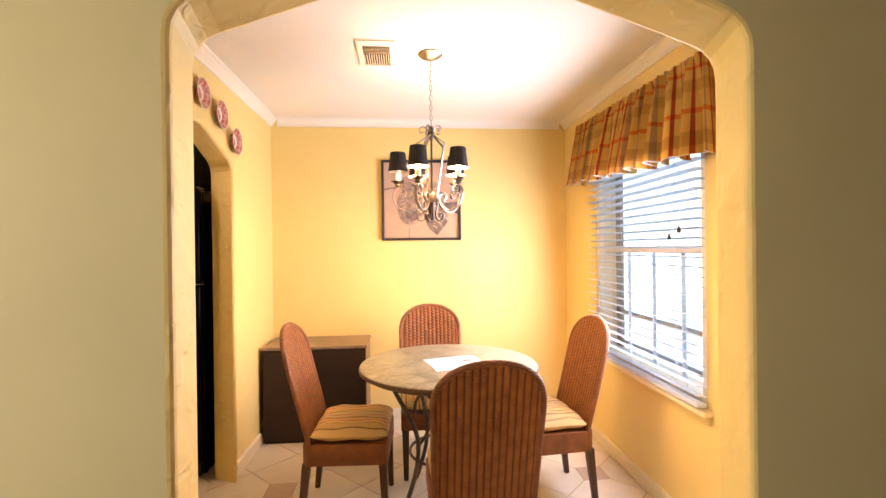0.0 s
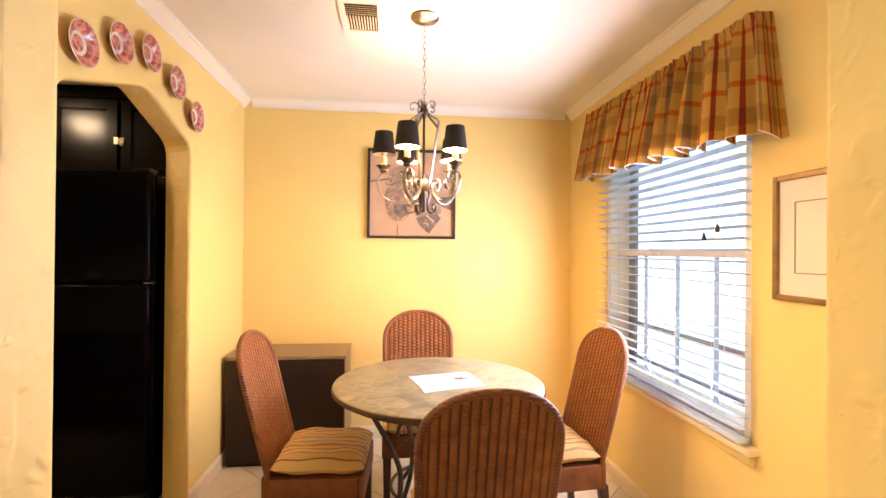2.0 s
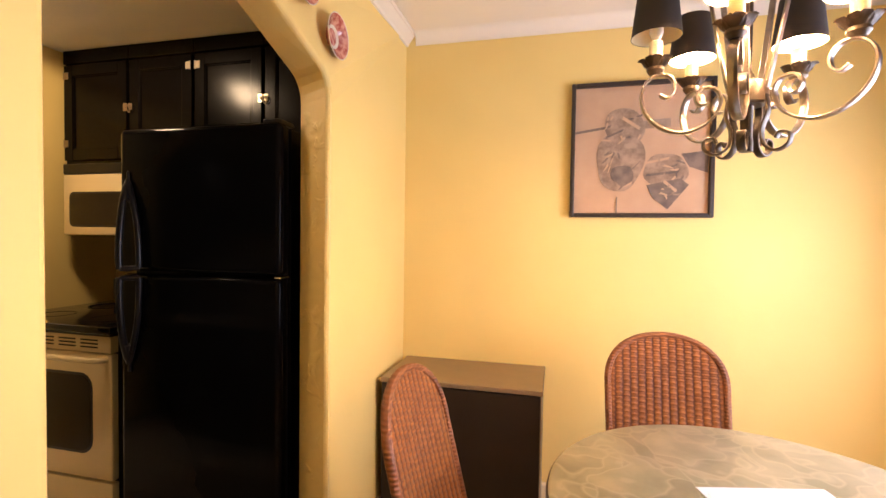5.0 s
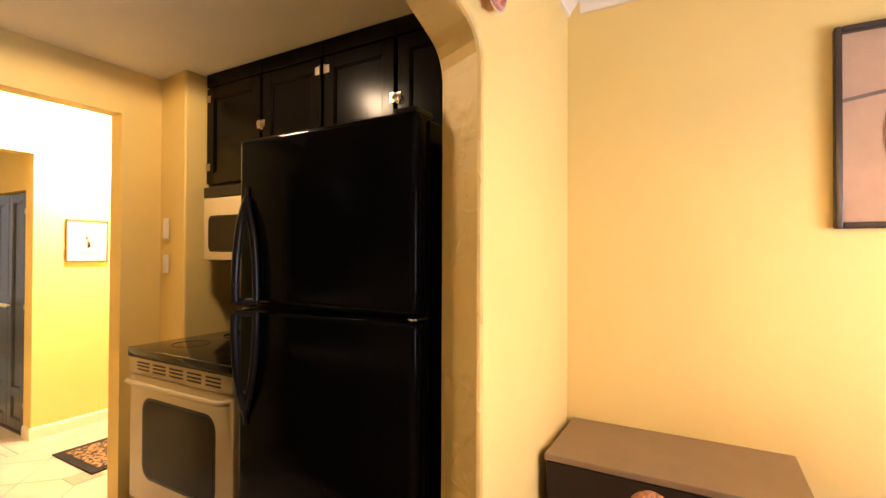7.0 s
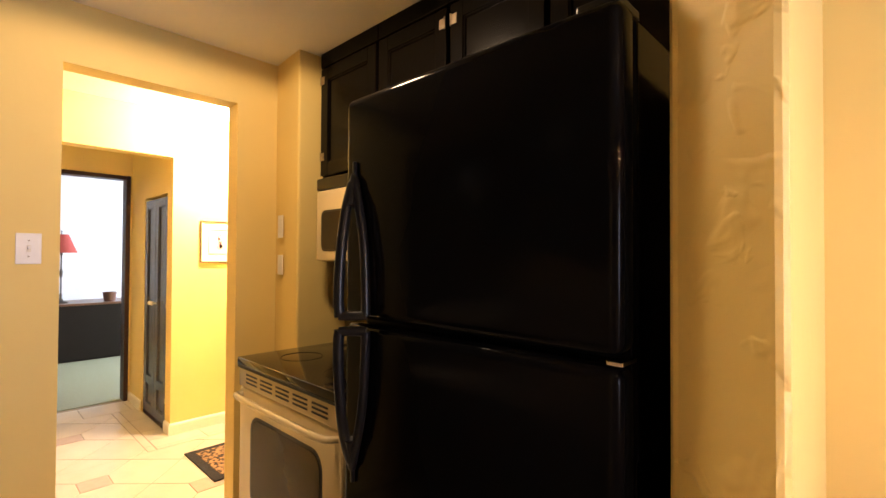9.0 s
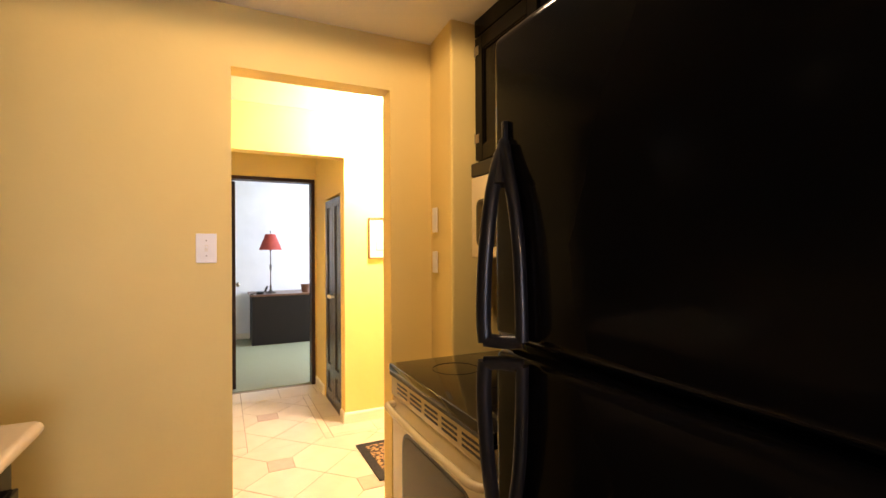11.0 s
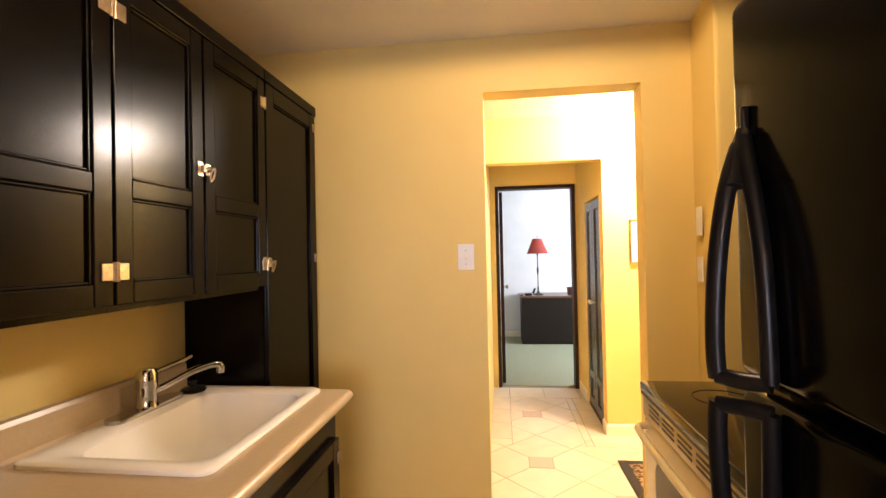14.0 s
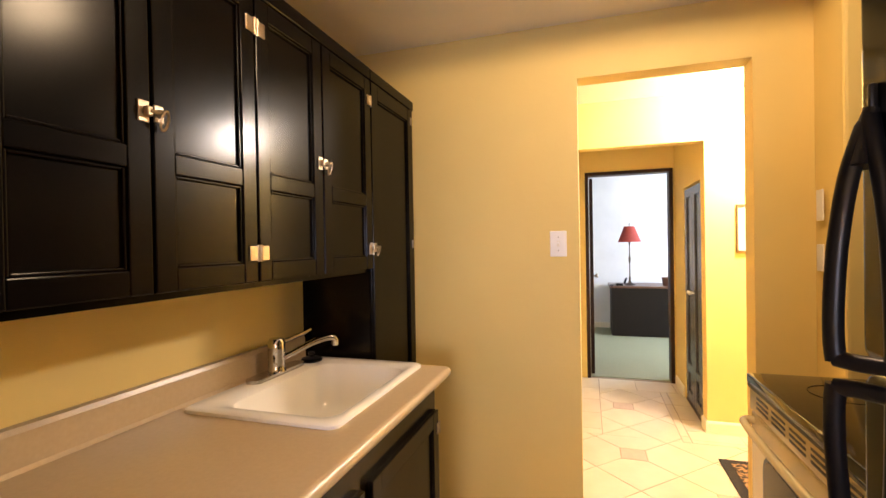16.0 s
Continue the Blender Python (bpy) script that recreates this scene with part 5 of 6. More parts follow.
def refrigerator():
    x0, x1, y0, z1, split = -1.655, -0.925, 2.745, 1.750, 1.178
    f = thing("refrigerator", pose(0, 0, 0), "black top-freezer refrigerator with curved black handles", "refrigerator")
    part("body", boxed(x0 + 0.008, x1 - 0.004, y0 + 0.075, 3.46, 0.02, z1 - 0.012, bevel=0.006), APPL, f)
    part("freezer_door", boxed(x0, x1, y0, y0 + 0.068, split + 0.006, z1, bevel=0.024, seg=5), APPL, f, smooth=True)
    part("lower_door", boxed(x0, x1, y0, y0 + 0.068, 0.10, split - 0.006, bevel=0.024, seg=5), APPL, f, smooth=True)
    part("kick_grille", boxed(x0 + 0.02, x1 - 0.02, y0 + 0.03, y0 + 0.075, 0.02, 0.095, bevel=0.004), PLASTIC, f)
    part("gasket", boxed(x0 + 0.012, x1 - 0.012, y0 + 0.068, y0 + 0.0755, 0.11, z1 - 0.01), PLASTIC, f)
    part("top_hinge", boxed(x1 - 0.085, x1 - 0.012, y0 + 0.02, y0 + 0.11, z1 - 0.004, z1 + 0.014, bevel=0.004), PLASTIC, f)
    part("centre_hinge", boxed(x1 - 0.026, x1 + 0.001, y0 + 0.006, y0 + 0.060, split - 0.0035, split + 0.0035, bevel=0.0015), CHROME, f, "bright metal centre hinge")
    hx = -1.592
    def handle(zs, s):
        bar = [(hx - 0.010, y0 - 0.004, 0.357), (hx - 0.009, y0 - 0.016, 0.322), (hx - 0.004, y0 - 0.035, 0.262), (hx, y0 - 0.049, 0.180), (hx, y0 - 0.055, 0.100), (hx, y0 - 0.056, 0.040), (hx + 0.002, y0 - 0.054, 0.006)]
        g = part("handle", tube(bmesh.new(), smooth_path([(x, y, zs + s * z) for x, y, z in bar], 5), [0.0095] * 4 + [0.0115] * 27, 10, flat=1.15), PLASTIC, f, smooth=True)
        root = [(hx - 0.006, y0 - 0.008, 0.345), (hx + 0.006, y0 - 0.010, 0.310), (hx + 0.023, y0 - 0.010, 0.250), (hx + 0.037, y0 - 0.010, 0.180), (hx + 0.044, y0 - 0.010, 0.100), (hx + 0.047, y0 - 0.010, 0.010)]
        part("handle_root", tube(bmesh.new(), smooth_path([(x, y, zs + s * z) for x, y, z in root], 5), 0.0112, 12), PLASTIC, g, smooth=True)
        foot = [(hx + 0.001, y0 - 0.055, 0.010), (hx + 0.022, y0 - 0.034, 0.008), (hx + 0.047, y0 - 0.008, 0.010)]
        part("handle_foot", tube(bmesh.new(), smooth_path([(x, y, zs + s * z) for x, y, z in foot], 4), 0.0118, 10), PLASTIC, g, smooth=True)
        web = [(hx - 0.008, y0 - 0.010, 0.350), (hx - 0.003, y0 - 0.018, 0.310), (hx + 0.006, y0 - 0.026, 0.275)]
        part("handle_web", tube(bmesh.new(), smooth_path([(x, y, zs + s * z) for x, y, z in web], 4), [0.008 + 0.0006 * k for k in range(9)], 10, flat=0.9), PLASTIC, g, smooth=True)
        part("handle_tip", boxed(hx - 0.015, hx - 0.005, y0 - 0.009, y0 + 0.001, *sorted((zs + s * 0.345, zs + s * 0.392)), bevel=0.003), PLASTIC, g, smooth=True)
    handle(split + 0.010, 1)
    handle(split - 0.010, -1)


refrigerator()


def rounded_rect(x0, x1, z0, z1, r, n=5, bulge=0.0):
    pts = []
    for cx, cz, a0 in ((x1 - r, z0 + r, -90), (x1 - r, z1 - r, 0), (x0 + r, z1 - r, 90), (x0 + r, z0 + r, 180)):
        for i in range(n + 1):
            a = radians(a0 + 90 * i / n)
            pts.append((cx + r * math.cos(a), cz + r * math.sin(a)))
    return pts


def stove():
    x0, x1, y0 = -2.612, -1.852, 2.880
    s = thing("stove", pose(0, 0, 0), "bisque electric range with a black glass cooktop", "stove")
    part("body", boxed(x0 + 0.004, x1 - 0.004, y0 + 0.035, 3.56, 0.03, 0.880), PLASTIC, s, "black side panels")
    part("cooktop", boxed(x0, x1, y0 - 0.012, 3.58, 0.882, 0.915, bevel=0.006, seg=3), GLASSTOP, s, "glossy black glass cooktop", True)
    part("cooktop_rim", boxed(x0 + 0.002, x1 - 0.002, y0 - 0.010, 3.57, 0.872, 0.8815), PLASTIC, s)
    for k, (bx, by, br) in enumerate(((-2.42, 3.06, 0.085), (-2.05, 3.06, 0.105), (-2.42, 3.36, 0.105), (-2.05, 3.36, 0.085))):
        ring = [(bx + br * math.cos(2 * math.pi * i / 36), by + br * math.sin(2 * math.pi * i / 36), 0.9152) for i in range(36)]
        part("burner_ring", tube(bmesh.new(), ring, 0.0012, 4, closed=True), OVENGLASS, s)
    part("vent_panel", boxed(x0 + 0.003, x1 - 0.003, y0 - 0.004, y0 + 0.035, 0.795, 0.872, bevel=0.006), BISQUE, s, smooth=True)
    for gx in range(5):
        for gz in range(3):
            a = x0 + 0.075 + gx * 0.128
            part("vent_slot", boxed(a, a + 0.098, y0 - 0.0055, y0 - 0.001, 0.816 + gz * 0.016, 0.823 + gz * 0.016), PLASTIC, s)
    d = part("oven_door", boxed(x0 + 0.003, x1 - 0.003, y0, y0 + 0.035, 0.215, 0.790, bevel=0.008, seg=3), BISQUE, s, smooth=True)
    win = rounded_rect(x0 + 0.125, x1 - 0.125, 0.34, 0.685, 0.055)
    part("door_window_rim", prism(bmesh.new(), rounded_rect(x0 + 0.112, x1 - 0.112, 0.327, 0.698, 0.066), 1, y0 - 0.0012, y0 + 0.004), PLASTIC, d)
    part("door_window", prism(bmesh.new(), win, 1, y0 - 0.0030, y0 + 0.004), OVENGLASS, d)
    hp = [(x0 + 0.03, y0 + 0.002, 0.765), (x0 + 0.045, y0 - 0.030, 0.768), (x0 + 0.11, y0 - 0.043, 0.770), ((x0 + x1) / 2, y0 - 0.050, 0.772), (x1 - 0.11, y0 - 0.043, 0.770), (x1 - 0.045, y0 - 0.030, 0.768), (x1 - 0.03, y0 + 0.002, 0.765)]
    part("door_handle", tube(bmesh.new(), smooth_path(hp, 5), 0.0125, 10), BISQUE, d, smooth=True)
    part("drawer", boxed(x0 + 0.003, x1 - 0.003, y0, y0 + 0.035, 0.045, 0.205, bevel=0.006), BISQUE, s, smooth=True)
    part("control_back", boxed(x0 + 0.01, x1 - 0.01, 3.525, 3.605, 0.9155, 1.05, bevel=0.010), PLASTIC, s, smooth=True)


stove()


def microwave():
    x0, x1, y0 = -2.575, -1.845, 3.215
    m = thing("microwave", pose(0, 0, 0), "bisque over-the-range microwave with a dark window", "microwave")
    part("body", boxed(x0, x1, y0 + 0.03, KN - 0.002, 1.315, 1.704), PLASTIC, m)
    part("vent_grille", boxed(x0, x1, y0, y0 + 0.03, 1.648, 1.704, bevel=0.006), PLASTIC, m)
    d = part("door", boxed(x0, x1 - 0.16, y0, y0 + 0.030, 1.318, 1.646, bevel=0.008, seg=3), BISQUE, m, smooth=True)
    part("window_rim", prism(bmesh.new(), rounded_rect(x0 + 0.045, x1 - 0.20, 1.362, 1.552, 0.03), 1, y0 - 0.001, y0 + 0.004), PLASTIC, d)
    part("window", prism(bmesh.new(), rounded_rect(x0 + 0.055, x1 - 0.21, 1.372, 1.542, 0.026), 1, y0 - 0.0026, y0 + 0.004), OVENGLASS, d)
    part("control_panel", boxed(x1 - 0.158, x1, y0, y0 + 0.030, 1.318, 1.646, bevel=0.006), BISQUE, m)


microwave()


def sink_base():
    """Base units, worktop, sink and tap along the south wall."""
    y1 = 1.800
    for i, (a, b) in enumerate(((-2.455, -1.865), (-1.865, -1.40), (-1.40, -0.915))):
        c = thing("base_cabinet", pose(0, 0, 0), "black painted base cabinet under the worktop", "cabinet", "base cabinets under the sink counter")
        top = 0.70 if i == 0 else 0.872
        part("body", boxed(a + 0.0008, b - 0.0008, KS + 0.002, y1 - 0.001, 0.10, top), BLACK, c)
        if i == 0:
            part("face_rail", boxed(a + 0.0008, b - 0.0008, y1 - 0.03, y1 - 0.001, top, 0.872), BLACK, c)
            part("end_panel", boxed(a + 0.0008, a + 0.02, KS + 0.002, y1 - 0.03, top, 0.872), BLACK, c)
        part("plinth", boxed(a + 0.001, b - 0.001, KS + 0.002, y1 - 0.06, 0.0, 0.099), BLACK, c)
        panel_door(c, a + 0.022, b - 0.022, 0.13, 0.755, y1, 1, [])
        for hz in (0.20, 0.69):
            hinge_leaf(c, a + 0.034, hz, y1 + 0.020, 1, 0.024, -1)
    w = thing("worktop", pose(0, 0, 0), "beige laminate kitchen worktop with a raised back edge", "worktop")
    x0, x1, ys, yn = -2.462, -0.912, KS + 0.002, 1.845
    sx0, sx1, sy0, sy1 = -2.40, -1.885, 1.345, 1.715
    bm = bmesh.new()
    for a in ((x0, sx0, ys, yn), (sx1, x1, ys, yn), (sx0, sx1, ys, sy0), (sx0, sx1, sy1, yn)):
        pts = None
        box(bm, a[0], a[1], a[2], a[3], 0.873, 0.9085)
    bmesh.ops.remove_doubles(bm, verts=bm.verts, dist=1e-5)
    part("slab", bm, LAMINATE, w)
    part("front_edge", tube(bmesh.new(), [(x0 + 0.001, yn, 0.8905), ((x0 + x1) / 2, yn, 0.8905), (x1, yn, 0.8905)], 0.0183, 16), LAMINATE, w, smooth=True)
    part("end_edge", tube(bmesh.new(), [(x0, yn, 0.8905), (x0, 1.6, 0.8905), (x0, 1.53, 0.8905)], 0.0182, 16), LAMINATE, w, smooth=True)
    prof = [(KS + 0.002, 0.909), (KS + 0.034, 0.909), (KS + 0.027, 0.918), (KS + 0.025, 0.990), (KS + 0.020, 1.002), (KS + 0.002, 1.004)]
    part("back_edge", prism(bmesh.new(), prof, 0, x0, x1), LAMINATE, w)
    # sink
    s = thing("kitchen_sink", pose(0, 0, 0), "white porcelain single-bowl drop-in sink", "sink")
    ox0, ox1, oy0, oy1 = -2.452, -1.812, 1.262, 1.757
    bm = bmesh.new()
    levels = [(rounded_rect(ox0, ox1, oy0, oy1, 0.03, 6), 0.9090), (rounded_rect(ox0 + 0.001, ox1 - 0.001, oy0 + 0.001, oy1 - 0.001, 0.03, 6), 0.9175), (rounded_rect(ox0 + 0.008, ox1 - 0.008, oy0 + 0.008, oy1 - 0.008, 0.03, 6), 0.9215),
              (rounded_rect(ox0 + 0.045, ox1 - 0.045, oy0 + 0.085, oy1 - 0.030, 0.05, 6), 0.9205), (rounded_rect(ox0 + 0.058, ox1 - 0.058, oy0 + 0.098, oy1 - 0.043, 0.06, 6), 0.910),
              (rounded_rect(ox0 + 0.085, ox1 - 0.080, oy0 + 0.115, oy1 - 0.062, 0.07, 6), 0.77), (rounded_rect(ox0 + 0.12, ox1 - 0.11, oy0 + 0.15, oy1 - 0.095, 0.06, 6), 0.735), (rounded_rect(ox0 + 0.25, ox1 - 0.25, oy0 + 0.21, oy1 - 0.19, 0.04, 6), 0.728)]
    rings = [[bm.verts.new((x, y, z)) for x, y in pts] for pts, z in levels]
    for a, b in zip(rings, rings[1:]):
        for i in range(len(a)):
            bm.faces.new((a[i], a[(i + 1) % len(a)], b[(i + 1) % len(a)], b[i]))
    bm.faces.new(rings[-1])
    bmesh.ops.recalc_face_normals(bm, faces=bm.faces)
    part("basin", bm, PORCELAIN, s, smooth=True)
    part("drain", lathe(bmesh.new(), [(0, 0.731), (0.036, 0.731), (0.042, 0.7325), (0.036, 0.7345), (0, 0.733)], 20, (-2.14, 1.52, 0)), CHROME, s, smooth=True)
    t = thing("kitchen_tap", pose(-2.185, 1.302, 0.9212), "chrome single-lever kitchen tap", "tap")
    part("base_plate", prism(bmesh.new(), rounded_rect(-0.140, 0.140, -0.030, 0.030, 0.029, 6), 2, 0.0, 0.012), CHROME, t, smooth=True)
    part("tap_body", lathe(bmesh.new(), [(0, 0.009), (0.033, 0.009), (0.029, 0.02), (0.0275, 0.060), (0.030, 0.066), (0.030, 0.112), (0.024, 0.124), (0, 0.127)], 22), CHROME, t, smooth=True)
    sp = [(-0.005, 0.012, 0.050), (-0.036, 0.043, 0.068), (-0.084, 0.090, 0.096), (-0.120, 0.126, 0.108), (-0.138, 0.144, 0.107), (-0.144, 0.150, 0.098)]
    part("spout", tube(bmesh.new(), smooth_path(sp, 5), 0.0118, 10), CHROME, t, smooth=True)
    part("aerator", lathe(bmesh.new(), [(0, 0.078), (0.012, 0.078), (0.013, 0.082), (0.013, 0.100), (0, 0.102)], 14, (-0.144, 0.150, 0)), CHROME, t, smooth=True)
    lv = [(-0.015, 0, 0.104), (-0.050, 0.012, 0.110), (-0.105, 0.030, 0.121), (-0.145, 0.043, 0.131)]
    part("lever", tube(bmesh.new(), smooth_path(lv, 4), 0.0075, 8, flat=1.2), CHROME, t, smooth=True)
    k = thing("sink_stopper", pose(-2.375, 1.318, 0.9212), "black rubber sink stopper resting on the sink ledge", "stopper")
    part("disc", lathe(bmesh.new(), [(0, 0), (0.040, 0.0), (0.042, 0.004), (0.036, 0.012), (0.018, 0.016), (0, 0.016)], 24), PLASTIC, k, smooth=True)
    part("knob", lathe(bmesh.new(), [(0.009, 0.015), (0.008, 0.024), (0.014, 0.029), (0.013, 0.035), (0, 0.037)], 14), PLASTIC, k, smooth=True)


sink_base()


def switch_plate(m, w, h, label, toggle=True):
    """A wall plate facing local -y."""
    s = thing("light_switch" if toggle else "wall_box", m, label, "switch" if toggle else "wall box")
    part("plate", boxed(-w / 2, w / 2, -0.006, 0, -h / 2, h / 2, bevel=0.0025), SWITCH, s)
    if toggle:
        part("toggle_slot", boxed(-0.006, 0.006, -0.0075, -0.005, -0.013, 0.013), MATBOARD, s)
        part("toggle", boxed(-0.0042, 0.0042, -0.017, -0.006, -0.001, 0.009, bevel=0.001), SWITCH, s)
        for z in (0.030, -0.030):
            part("screw", lathe(bmesh.new(), [(0, 0.0), (0.003, 0.0), (0.002, 0.001), (0, 0.0012)], 8, (0, -0.006, z), Matrix.Rotation(radians(90), 3, "X")), INK, s)
    return s


switch_plate(pose(KW, 2.232, 1.363, 0, 0, 90), 0.074, 0.116, "white toggle light switch on the kitchen wall")
switch_plate(pose(-2.86, 3.185, 1.49, 0, 0, 0), 0.05, 0.115, "white intercom box on the pier", False)
switch_plate(pose(-2.86, 3.185, 1.295, 0, 0, 0), 0.05, 0.100, "white blank wall plate on the pier", False)


def ceiling_light(x, y, z, label):
    c = thing("ceiling_light", pose(x, y, z), label, "ceiling light")
    part("base", lathe(bmesh.new(), [(0, -0.0005), (0.13, -0.0005), (0.135, -0.012), (0.12, -0.022), (0, -0.022)], 28), TRIM, c, smooth=True)
    part("socket", lathe(bmesh.new(), [(0, -0.0225), (0.02, -0.0225), (0.018, -0.03), (0, -0.03)], 12), CANDLE, c, smooth=True)


ceiling_light(KITCHEN_LAMP[0], KITCHEN_LAMP[1], CEIL_K, "bare-bulb flush ceiling light in the kitchen")
ceiling_light(HALL_LAMP[0], HALL_LAMP[1], CEIL, "bare-bulb flush ceiling light in the hall")

# ---- hall and bedroom ----
def door_casing(name, x, y0, y1, z1, label):
    c = thing(name, pose(0, 0, 0), label, "door", kind="structure")
    for a in ((y0 - 0.012, y0 + 0.022, 0, z1 + 0.012), (y1 - 0.022, y1 + 0.012, 0, z1 + 0.012), (y0 + 0.022, y1 - 0.022, z1 - 0.022, z1 + 0.012)):
        part("casing", boxed(x - 0.125, x + 0.012, *a, bevel=0.003), DOORWOOD, c)
    return c


casing = door_casing("door_1", ALC_W, 2.345, 3.125, 2.055, "dark stained bedroom door standing open")
leaf = part("door_leaf", boxed(-6.54, -5.80, 2.372, 2.407, 0.012, 2.025, bevel=0.003), DOORWOOD, casing)
part("door_knob", lathe(bmesh.new(), [(0.012, 0), (0.010, 0.020), (0.024, 0.034), (0.026, 0.046), (0.018, 0.056), (0, 0.058)], 16, (-6.46, 2.407, 0.98), Matrix.Rotation(radians(-90), 3, "X")), NICKEL, leaf, smooth=True)


def closet_doors():
    c = thing("door_2", pose(0, 0, 0), "pair of dark slate closet doors with sunk panels and white knobs", "door", kind="structure")
    y = ALC_N + 0.005
    xm = -4.93
    for a, b in ((-5.235, xm), (xm, -4.615)):
        d = panel_door(c, a + 0.002, b - 0.002, 0.03, 1.80, y + 0.02, -1, [0.30], mat=CLOSET, stile=0.07)
    part("threshold", boxed(-5.235, -4.615, y, y + 0.05, 0.0, 0.028), DOORWOOD, c)
    for x in (xm - 0.035, xm + 0.035):
        part("knob", lathe(bmesh.new(), [(0.007, 0), (0.006, 0.014), (0.016, 0.024), (0.017, 0.033), (0.010, 0.040), (0, 0.041)], 14, (x, y, 0.95), Matrix.Rotation(radians(90), 3, "X")), PORCELAIN, c, "white knob", True)
    for x in (-5.222, -4.628):
        for z in (0.22, 0.95, 1.66):
            hinge_leaf(c, x, z, y, -1, 0.016)


closet_doors()


def rug():
    r = thing("door_mat", pose(0, 0, 0), "leopard-patterned mat with a black border on the tiles", "rug")
    part("border", boxed(-4.04, -3.50, 3.112, 3.95, 0.0005, 0.010, bevel=0.003), RUGEDGE, r)
    part("tread", boxed(-3.985, -3.555, 3.167, 3.895, 0.009, 0.0135, bevel=0.002), RUG, r)


rug()


def desk():
    d = thing("desk", pose(-7.95, 2.64, 0), "dark desk with a brown wood top against the bedroom wall", "desk")
    part("front_panel", boxed(0.0, 0.03, 0.03, 1.36, 0.02, 0.70), DESK, d)
    part("side_panel", boxed(-0.55, 0.0, 0.03, 0.06, 0.0, 0.70), DESK, d)
    part("side_panel", boxed(-0.55, 0.0, 1.33, 1.36, 0.0, 0.70), DESK, d)
    part("desktop", boxed(-0.60, 0.045, 0.0, 1.40, 0.7005, 0.728, bevel=0.004), DESKTOP, d)
    part("plinth", boxed(-0.02, 0.0, 0.06, 1.33, 0.0, 0.7), DESK, d)


desk()


def table_lamp():
    t = thing("table_lamp", pose(-8.12, 2.935, 0.7285), "table lamp with a red shade and slim dark metal stem", "lamp")
    part("base", lathe(bmesh.new(), [(0, 0), (0.075, 0), (0.078, 0.010), (0.05, 0.022), (0.025, 0.035), (0.016, 0.06), (0, 0.06)], 24), IRON, t, smooth=True)
    part("stem", lathe(bmesh.new(), [(0.010, 0.055), (0.016, 0.10), (0.008, 0.13), (0.007, 0.32), (0.014, 0.34), (0.018, 0.40), (0.008, 0.43), (0.007, 0.60), (0.015, 0.615), (0.012, 0.64), (0, 0.645)], 14), IRON, t, smooth=True)
    part("shade", lathe(bmesh.new(), [(0.160, 0.635), (0.070, 0.865), (0.068, 0.865), (0.158, 0.635), (0.160, 0.635)], 36), REDSHADE, t, smooth=True)
    part("finial", lathe(bmesh.new(), [(0, 0.86), (0.004, 0.865), (0.004, 0.89), (0.009, 0.90), (0.005, 0.912), (0, 0.914)], 10), IRON, t, smooth=True)


table_lamp()
phone = thing("telephone", pose(-8.02, 2.78, 0.7285), "dark desk telephone with a curled cord", "telephone")
part("base", boxed(-0.06, 0.06, -0.05, 0.05, 0, 0.035, bevel=0.010), PLASTIC, phone, smooth=True)
part("handset", tube(bmesh.new(), smooth_path([(-0.055, 0.07, 0.03), (-0.04, 0.09, 0.085), (0, 0.10, 0.105), (0.04, 0.09, 0.085), (0.055, 0.07, 0.03)], 4), 0.012, 8), PLASTIC, phone, smooth=True)
part("cord", tube(bmesh.new(), smooth_path([(-0.02, -0.05, 0.012), (0.0, -0.11, 0.008), (0.05, -0.13, 0.005), (0.08, -0.09, 0.005)], 5), 0.005, 6), PLASTIC, phone, smooth=True)
tin = thing("waste_basket", pose(-8.05, 3.43, 0.7285), "small brown woven basket on the desk", "basket")
part("wall", lathe(bmesh.new(), [(0, 0.0), (0.062, 0.0), (0.078, 0.115), (0.074, 0.115), (0.058, 0.006), (0, 0.006)], 24), DESKTOP, tin, smooth=True)
part("rim", tube(bmesh.new(), [(0.077 * math.cos(2 * math.pi * i / 24), 0.077 * math.sin(2 * math.pi * i / 24), 0.115) for i in range(24)], 0.005, 6, closed=True), DESKTOP, tin, smooth=True)

# ---- floor tiles ----
HALF, INS = 0.2305, 0.078


def tile_mesh(name, pts, z1=0.0):
    bm = bmesh.new()
    c = Vector((sum(p[0] for p in pts) / len(pts), sum(p[1] for p in pts) / len(pts)))
    lo = [bm.verts.new((*p, -0.009)) for p in pts]
    shr = [Vector(p) + (c - Vector(p)).normalized() * 0.003 for p in pts]
    mid = [bm.verts.new((*p, z1 - 0.0015)) for p in pts]
    hi = [bm.verts.new((*p, z1)) for p in shr]
    n = len(pts)
    for a, b in ((lo, mid), (mid, hi)):
        for i in range(n):
            bm.faces.new((a[i], a[(i + 1) % n], b[(i + 1) % n], b[i]))
    bm.faces.new(hi)
    me = bpy.data.meshes.new(name)
    bm.normal_update()
    bm.to_mesh(me)
    bm.free()
    return me


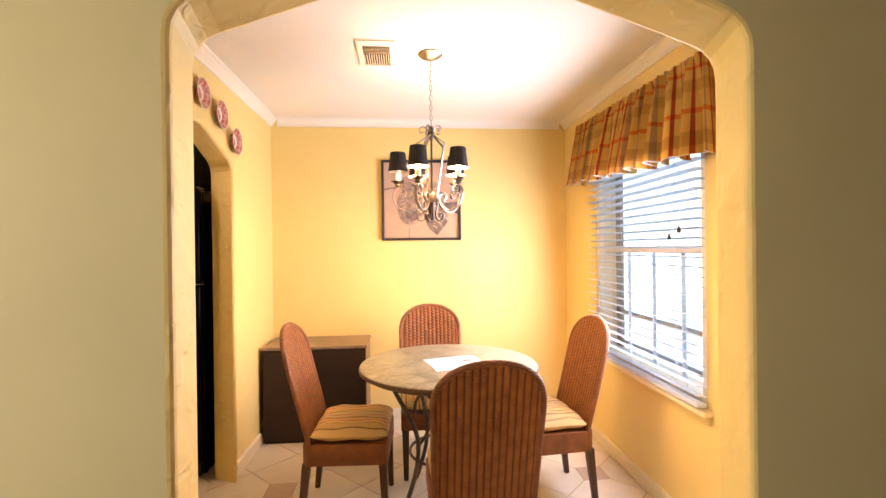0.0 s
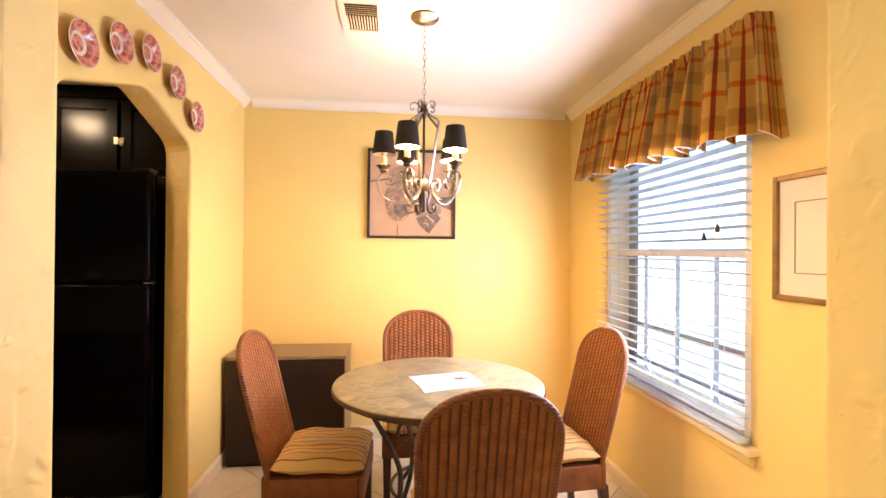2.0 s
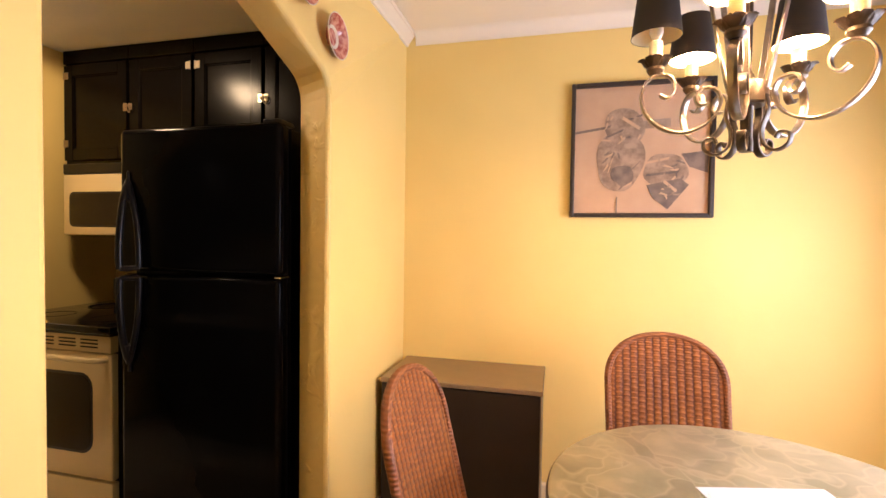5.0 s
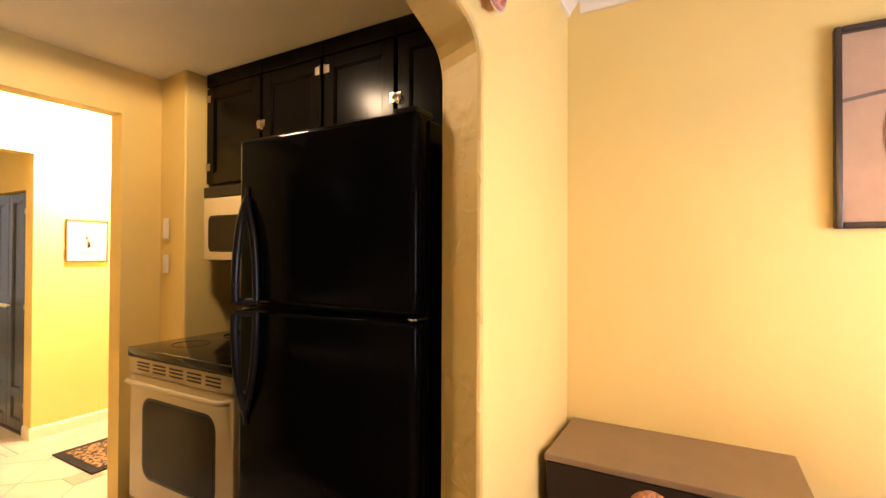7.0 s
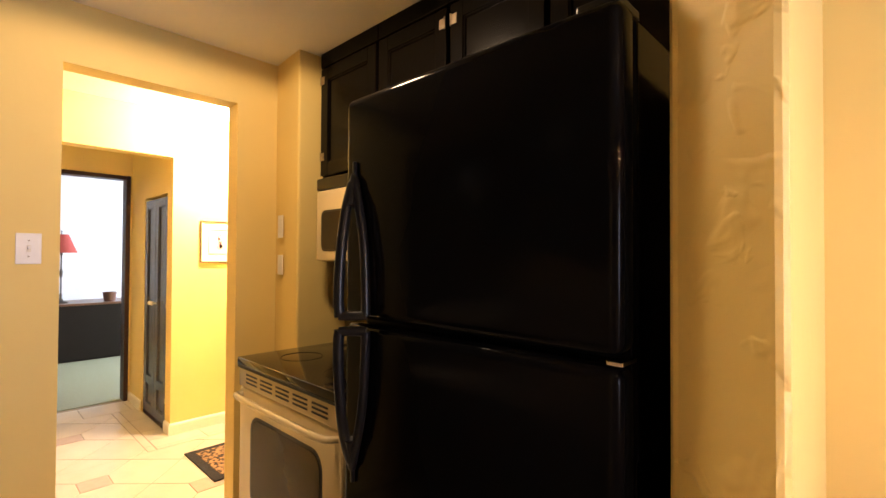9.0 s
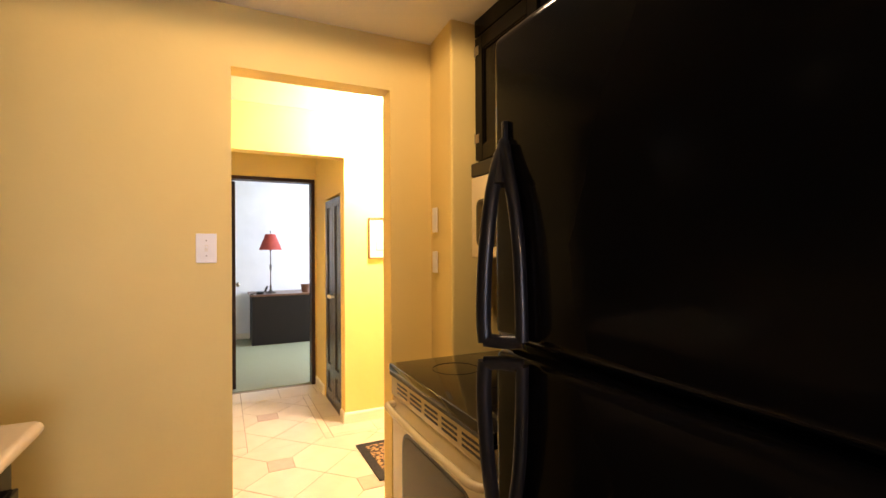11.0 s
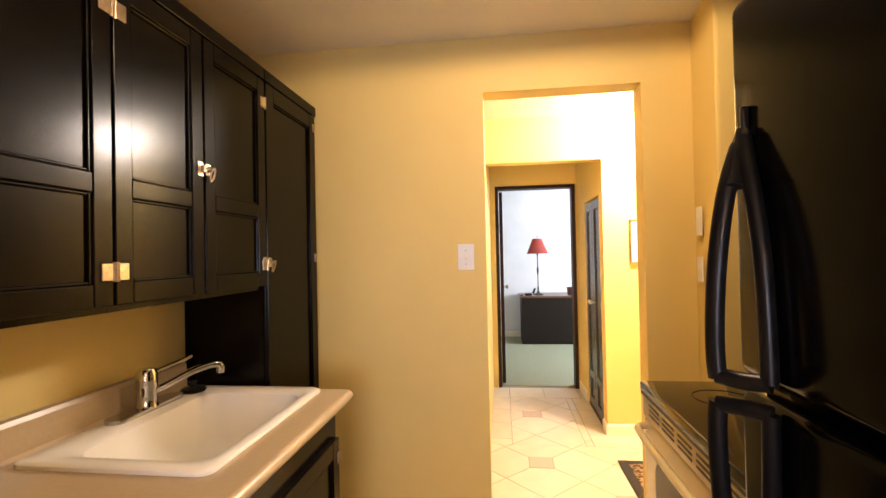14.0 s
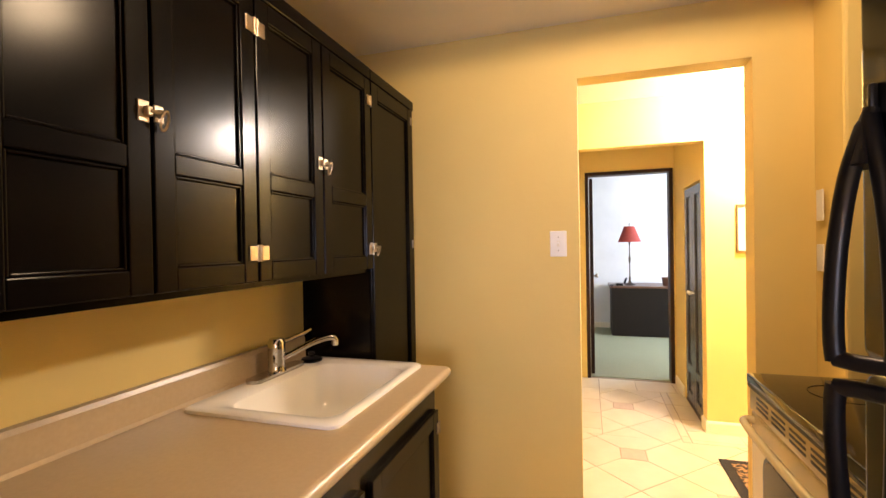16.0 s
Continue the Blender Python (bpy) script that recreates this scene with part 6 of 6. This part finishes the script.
def clip(pts, x0, x1, y0, y1):
    """The part of an outline inside a rectangle."""
    for ax, lim, s in ((0, x0, 1), (0, x1, -1), (1, y0, 1), (1, y1, -1)):
        out = []
        for i, p in enumerate(pts):
            q = pts[(i + 1) % len(pts)]
            ip, iq = s * (p[ax] - lim) >= -1e-9, s * (q[ax] - lim) >= -1e-9
            if ip:
                out.append(p)
            if ip != iq:
                t = (lim - p[ax]) / (q[ax] - p[ax])
                out.append((p[0] + t * (q[0] - p[0]), p[1] + t * (q[1] - p[1])))
        pts = out
        if len(pts) < 3:
            return []
    clean = [p for i, p in enumerate(pts) if (Vector(p) - Vector(pts[i - 1])).length > 1e-4]
    return clean if len(clean) > 2 else []


def tiled(floor, ox, oy, areas, holes=()):
    """Diagonal square tiles with small square insets at every other crossing, cut to the rectangles given."""
    cache = {}
    def lay(pts, mat, name):
        for x0, x1, y0, y1 in areas:
            q = clip(pts, x0, x1, y0, y1)
            if not q:
                continue
            area = abs(sum(q[i][0] * q[(i + 1) % len(q)][1] - q[(i + 1) % len(q)][0] * q[i][1] for i in range(len(q)))) / 2
            if area < 0.0012:
                continue
            cx, cy = sum(p[0] for p in q) / len(q), sum(p[1] for p in q) / len(q)
            key = tuple((round(p[0] - cx, 4), round(p[1] - cy, 4)) for p in q) + (mat.name,)
            if key not in cache:
                cache[key] = tile_mesh(name, [(p[0] - cx, p[1] - cy) for p in q])
                cache[key].materials.append(mat)
            o = new(name, cache[key])
            o.location = (cx, cy, 0)
            o.parent = floor
    X0, X1 = min(a[0] for a in areas), max(a[1] for a in areas)
    Y0, Y1 = min(a[2] for a in areas), max(a[3] for a in areas)
    g, h = 0.0022, INS
    for i in range(int((X0 - ox) / HALF) - 3, int((X1 - ox) / HALF) + 4):
        for j in range(int((Y0 - oy) / HALF) - 3, int((Y1 - oy) / HALF) + 4):
            cx, cy = ox + i * HALF, oy + j * HALF
            if (i + j) % 2:
                def has(di, dj):
                    a, b = i + di, j + dj
                    return a % 2 == 0 and b % 2 == 0 and ((a + b) // 2) % 2 == 0
                r = HALF - g * 1.42
                c = HALF - h - g
                pts = []
                for di, dj in ((1, 0), (0, 1), (-1, 0), (0, -1)):
                    if has(di, dj):
                        w = r - c
                        t = (-dj, di)
                        pts += [(cx + di * c - t[0] * w, cy + dj * c - t[1] * w), (cx + di * c + t[0] * w, cy + dj * c + t[1] * w)]
                    else:
                        pts.append((cx + di * r, cy + dj * r))
                lay(pts, TILE, "floor_tile")
            elif i % 2 == 0 and j % 2 == 0 and ((i + j) // 2) % 2 == 0:
                s = h - g
                lay([(cx - s, cy - s), (cx + s, cy - s), (cx + s, cy + s), (cx - s, cy + s)], INSET, "inset_tile")


def border(floor, runs):
    for x0, x1, y0, y1, step in runs:
        along_x = (x1 - x0) > (y1 - y0)
        a, b = (x0, x1) if along_x else (y0, y1)
        u = a
        while u < b - 0.01:
            v = min(u + step, b)
            r = (u + 0.002, v - 0.002, y0, y1) if along_x else (x0, x1, u + 0.002, v - 0.002)
            cx, cy = (r[0] + r[1]) / 2, (r[2] + r[3]) / 2
            me = tile_mesh("border_tile", [(r[0] - cx, r[2] - cy), (r[1] - cx, r[2] - cy), (r[1] - cx, r[3] - cy), (r[0] - cx, r[3] - cy)])
            me.materials.append(TILE)
            o = new("border_tile", me)
            o.location = (cx, cy, 0)
            o.parent = floor
            u = v


f1 = structure("floor_dining", boxed(WEST - 0.13, EAST, SOUTH - 0.125, NORTH, -0.12, -0.003), GROUT, "beige diagonal ceramic tile floor with dark joints", "floor")
tiled(f1, 0.025 - 2 * HALF, 2.604, [(WEST, EAST, SOUTH, NORTH), (-0.210, 1.104, 0.925, SOUTH), (-0.872, WEST, 1.835, 2.785)])
f2 = structure("floor_kitchen", boxed(KW, -0.872, KS, KN, -0.12, -0.003), GROUT, "beige tile kitchen floor", "floor")
tiled(f2, -3.985 + 4 * HALF, 2.618, [(KW, -0.872, 1.74, 3.0)])
f3 = structure("floor_hall", boxed(ALC_W - 0.06, KW, 0.4, 4.6, -0.12, -0.003), GROUT, "beige diagonal tile hall floor with rose insets and a border", "floor")
tiled(f3, -3.985, 2.618, [(-4.262, KW, 1.6, 4.3), (-5.36, -4.262, 2.44, 2.955)])
border(f3, [(-4.318, -4.266, 3.014, 4.3, 0.33), (-5.36, -4.266, 2.959, 3.010, 0.33), (HALL_W, -4.322, 3.014, 4.3, 0.33), (-5.36, HALL_W - 0.004, 3.014, ALC_N, 0.33), (-5.68, -5.364, 2.44, ALC_N, 0.33), (-5.68, -4.262, ALC_S, 2.436, 0.33)])
f4 = structure("floor_living", boxed(LW, 3.3, -4.1, 0.925, -0.12, 0.0), DESKTOP, "dark brown living room floor", "floor")
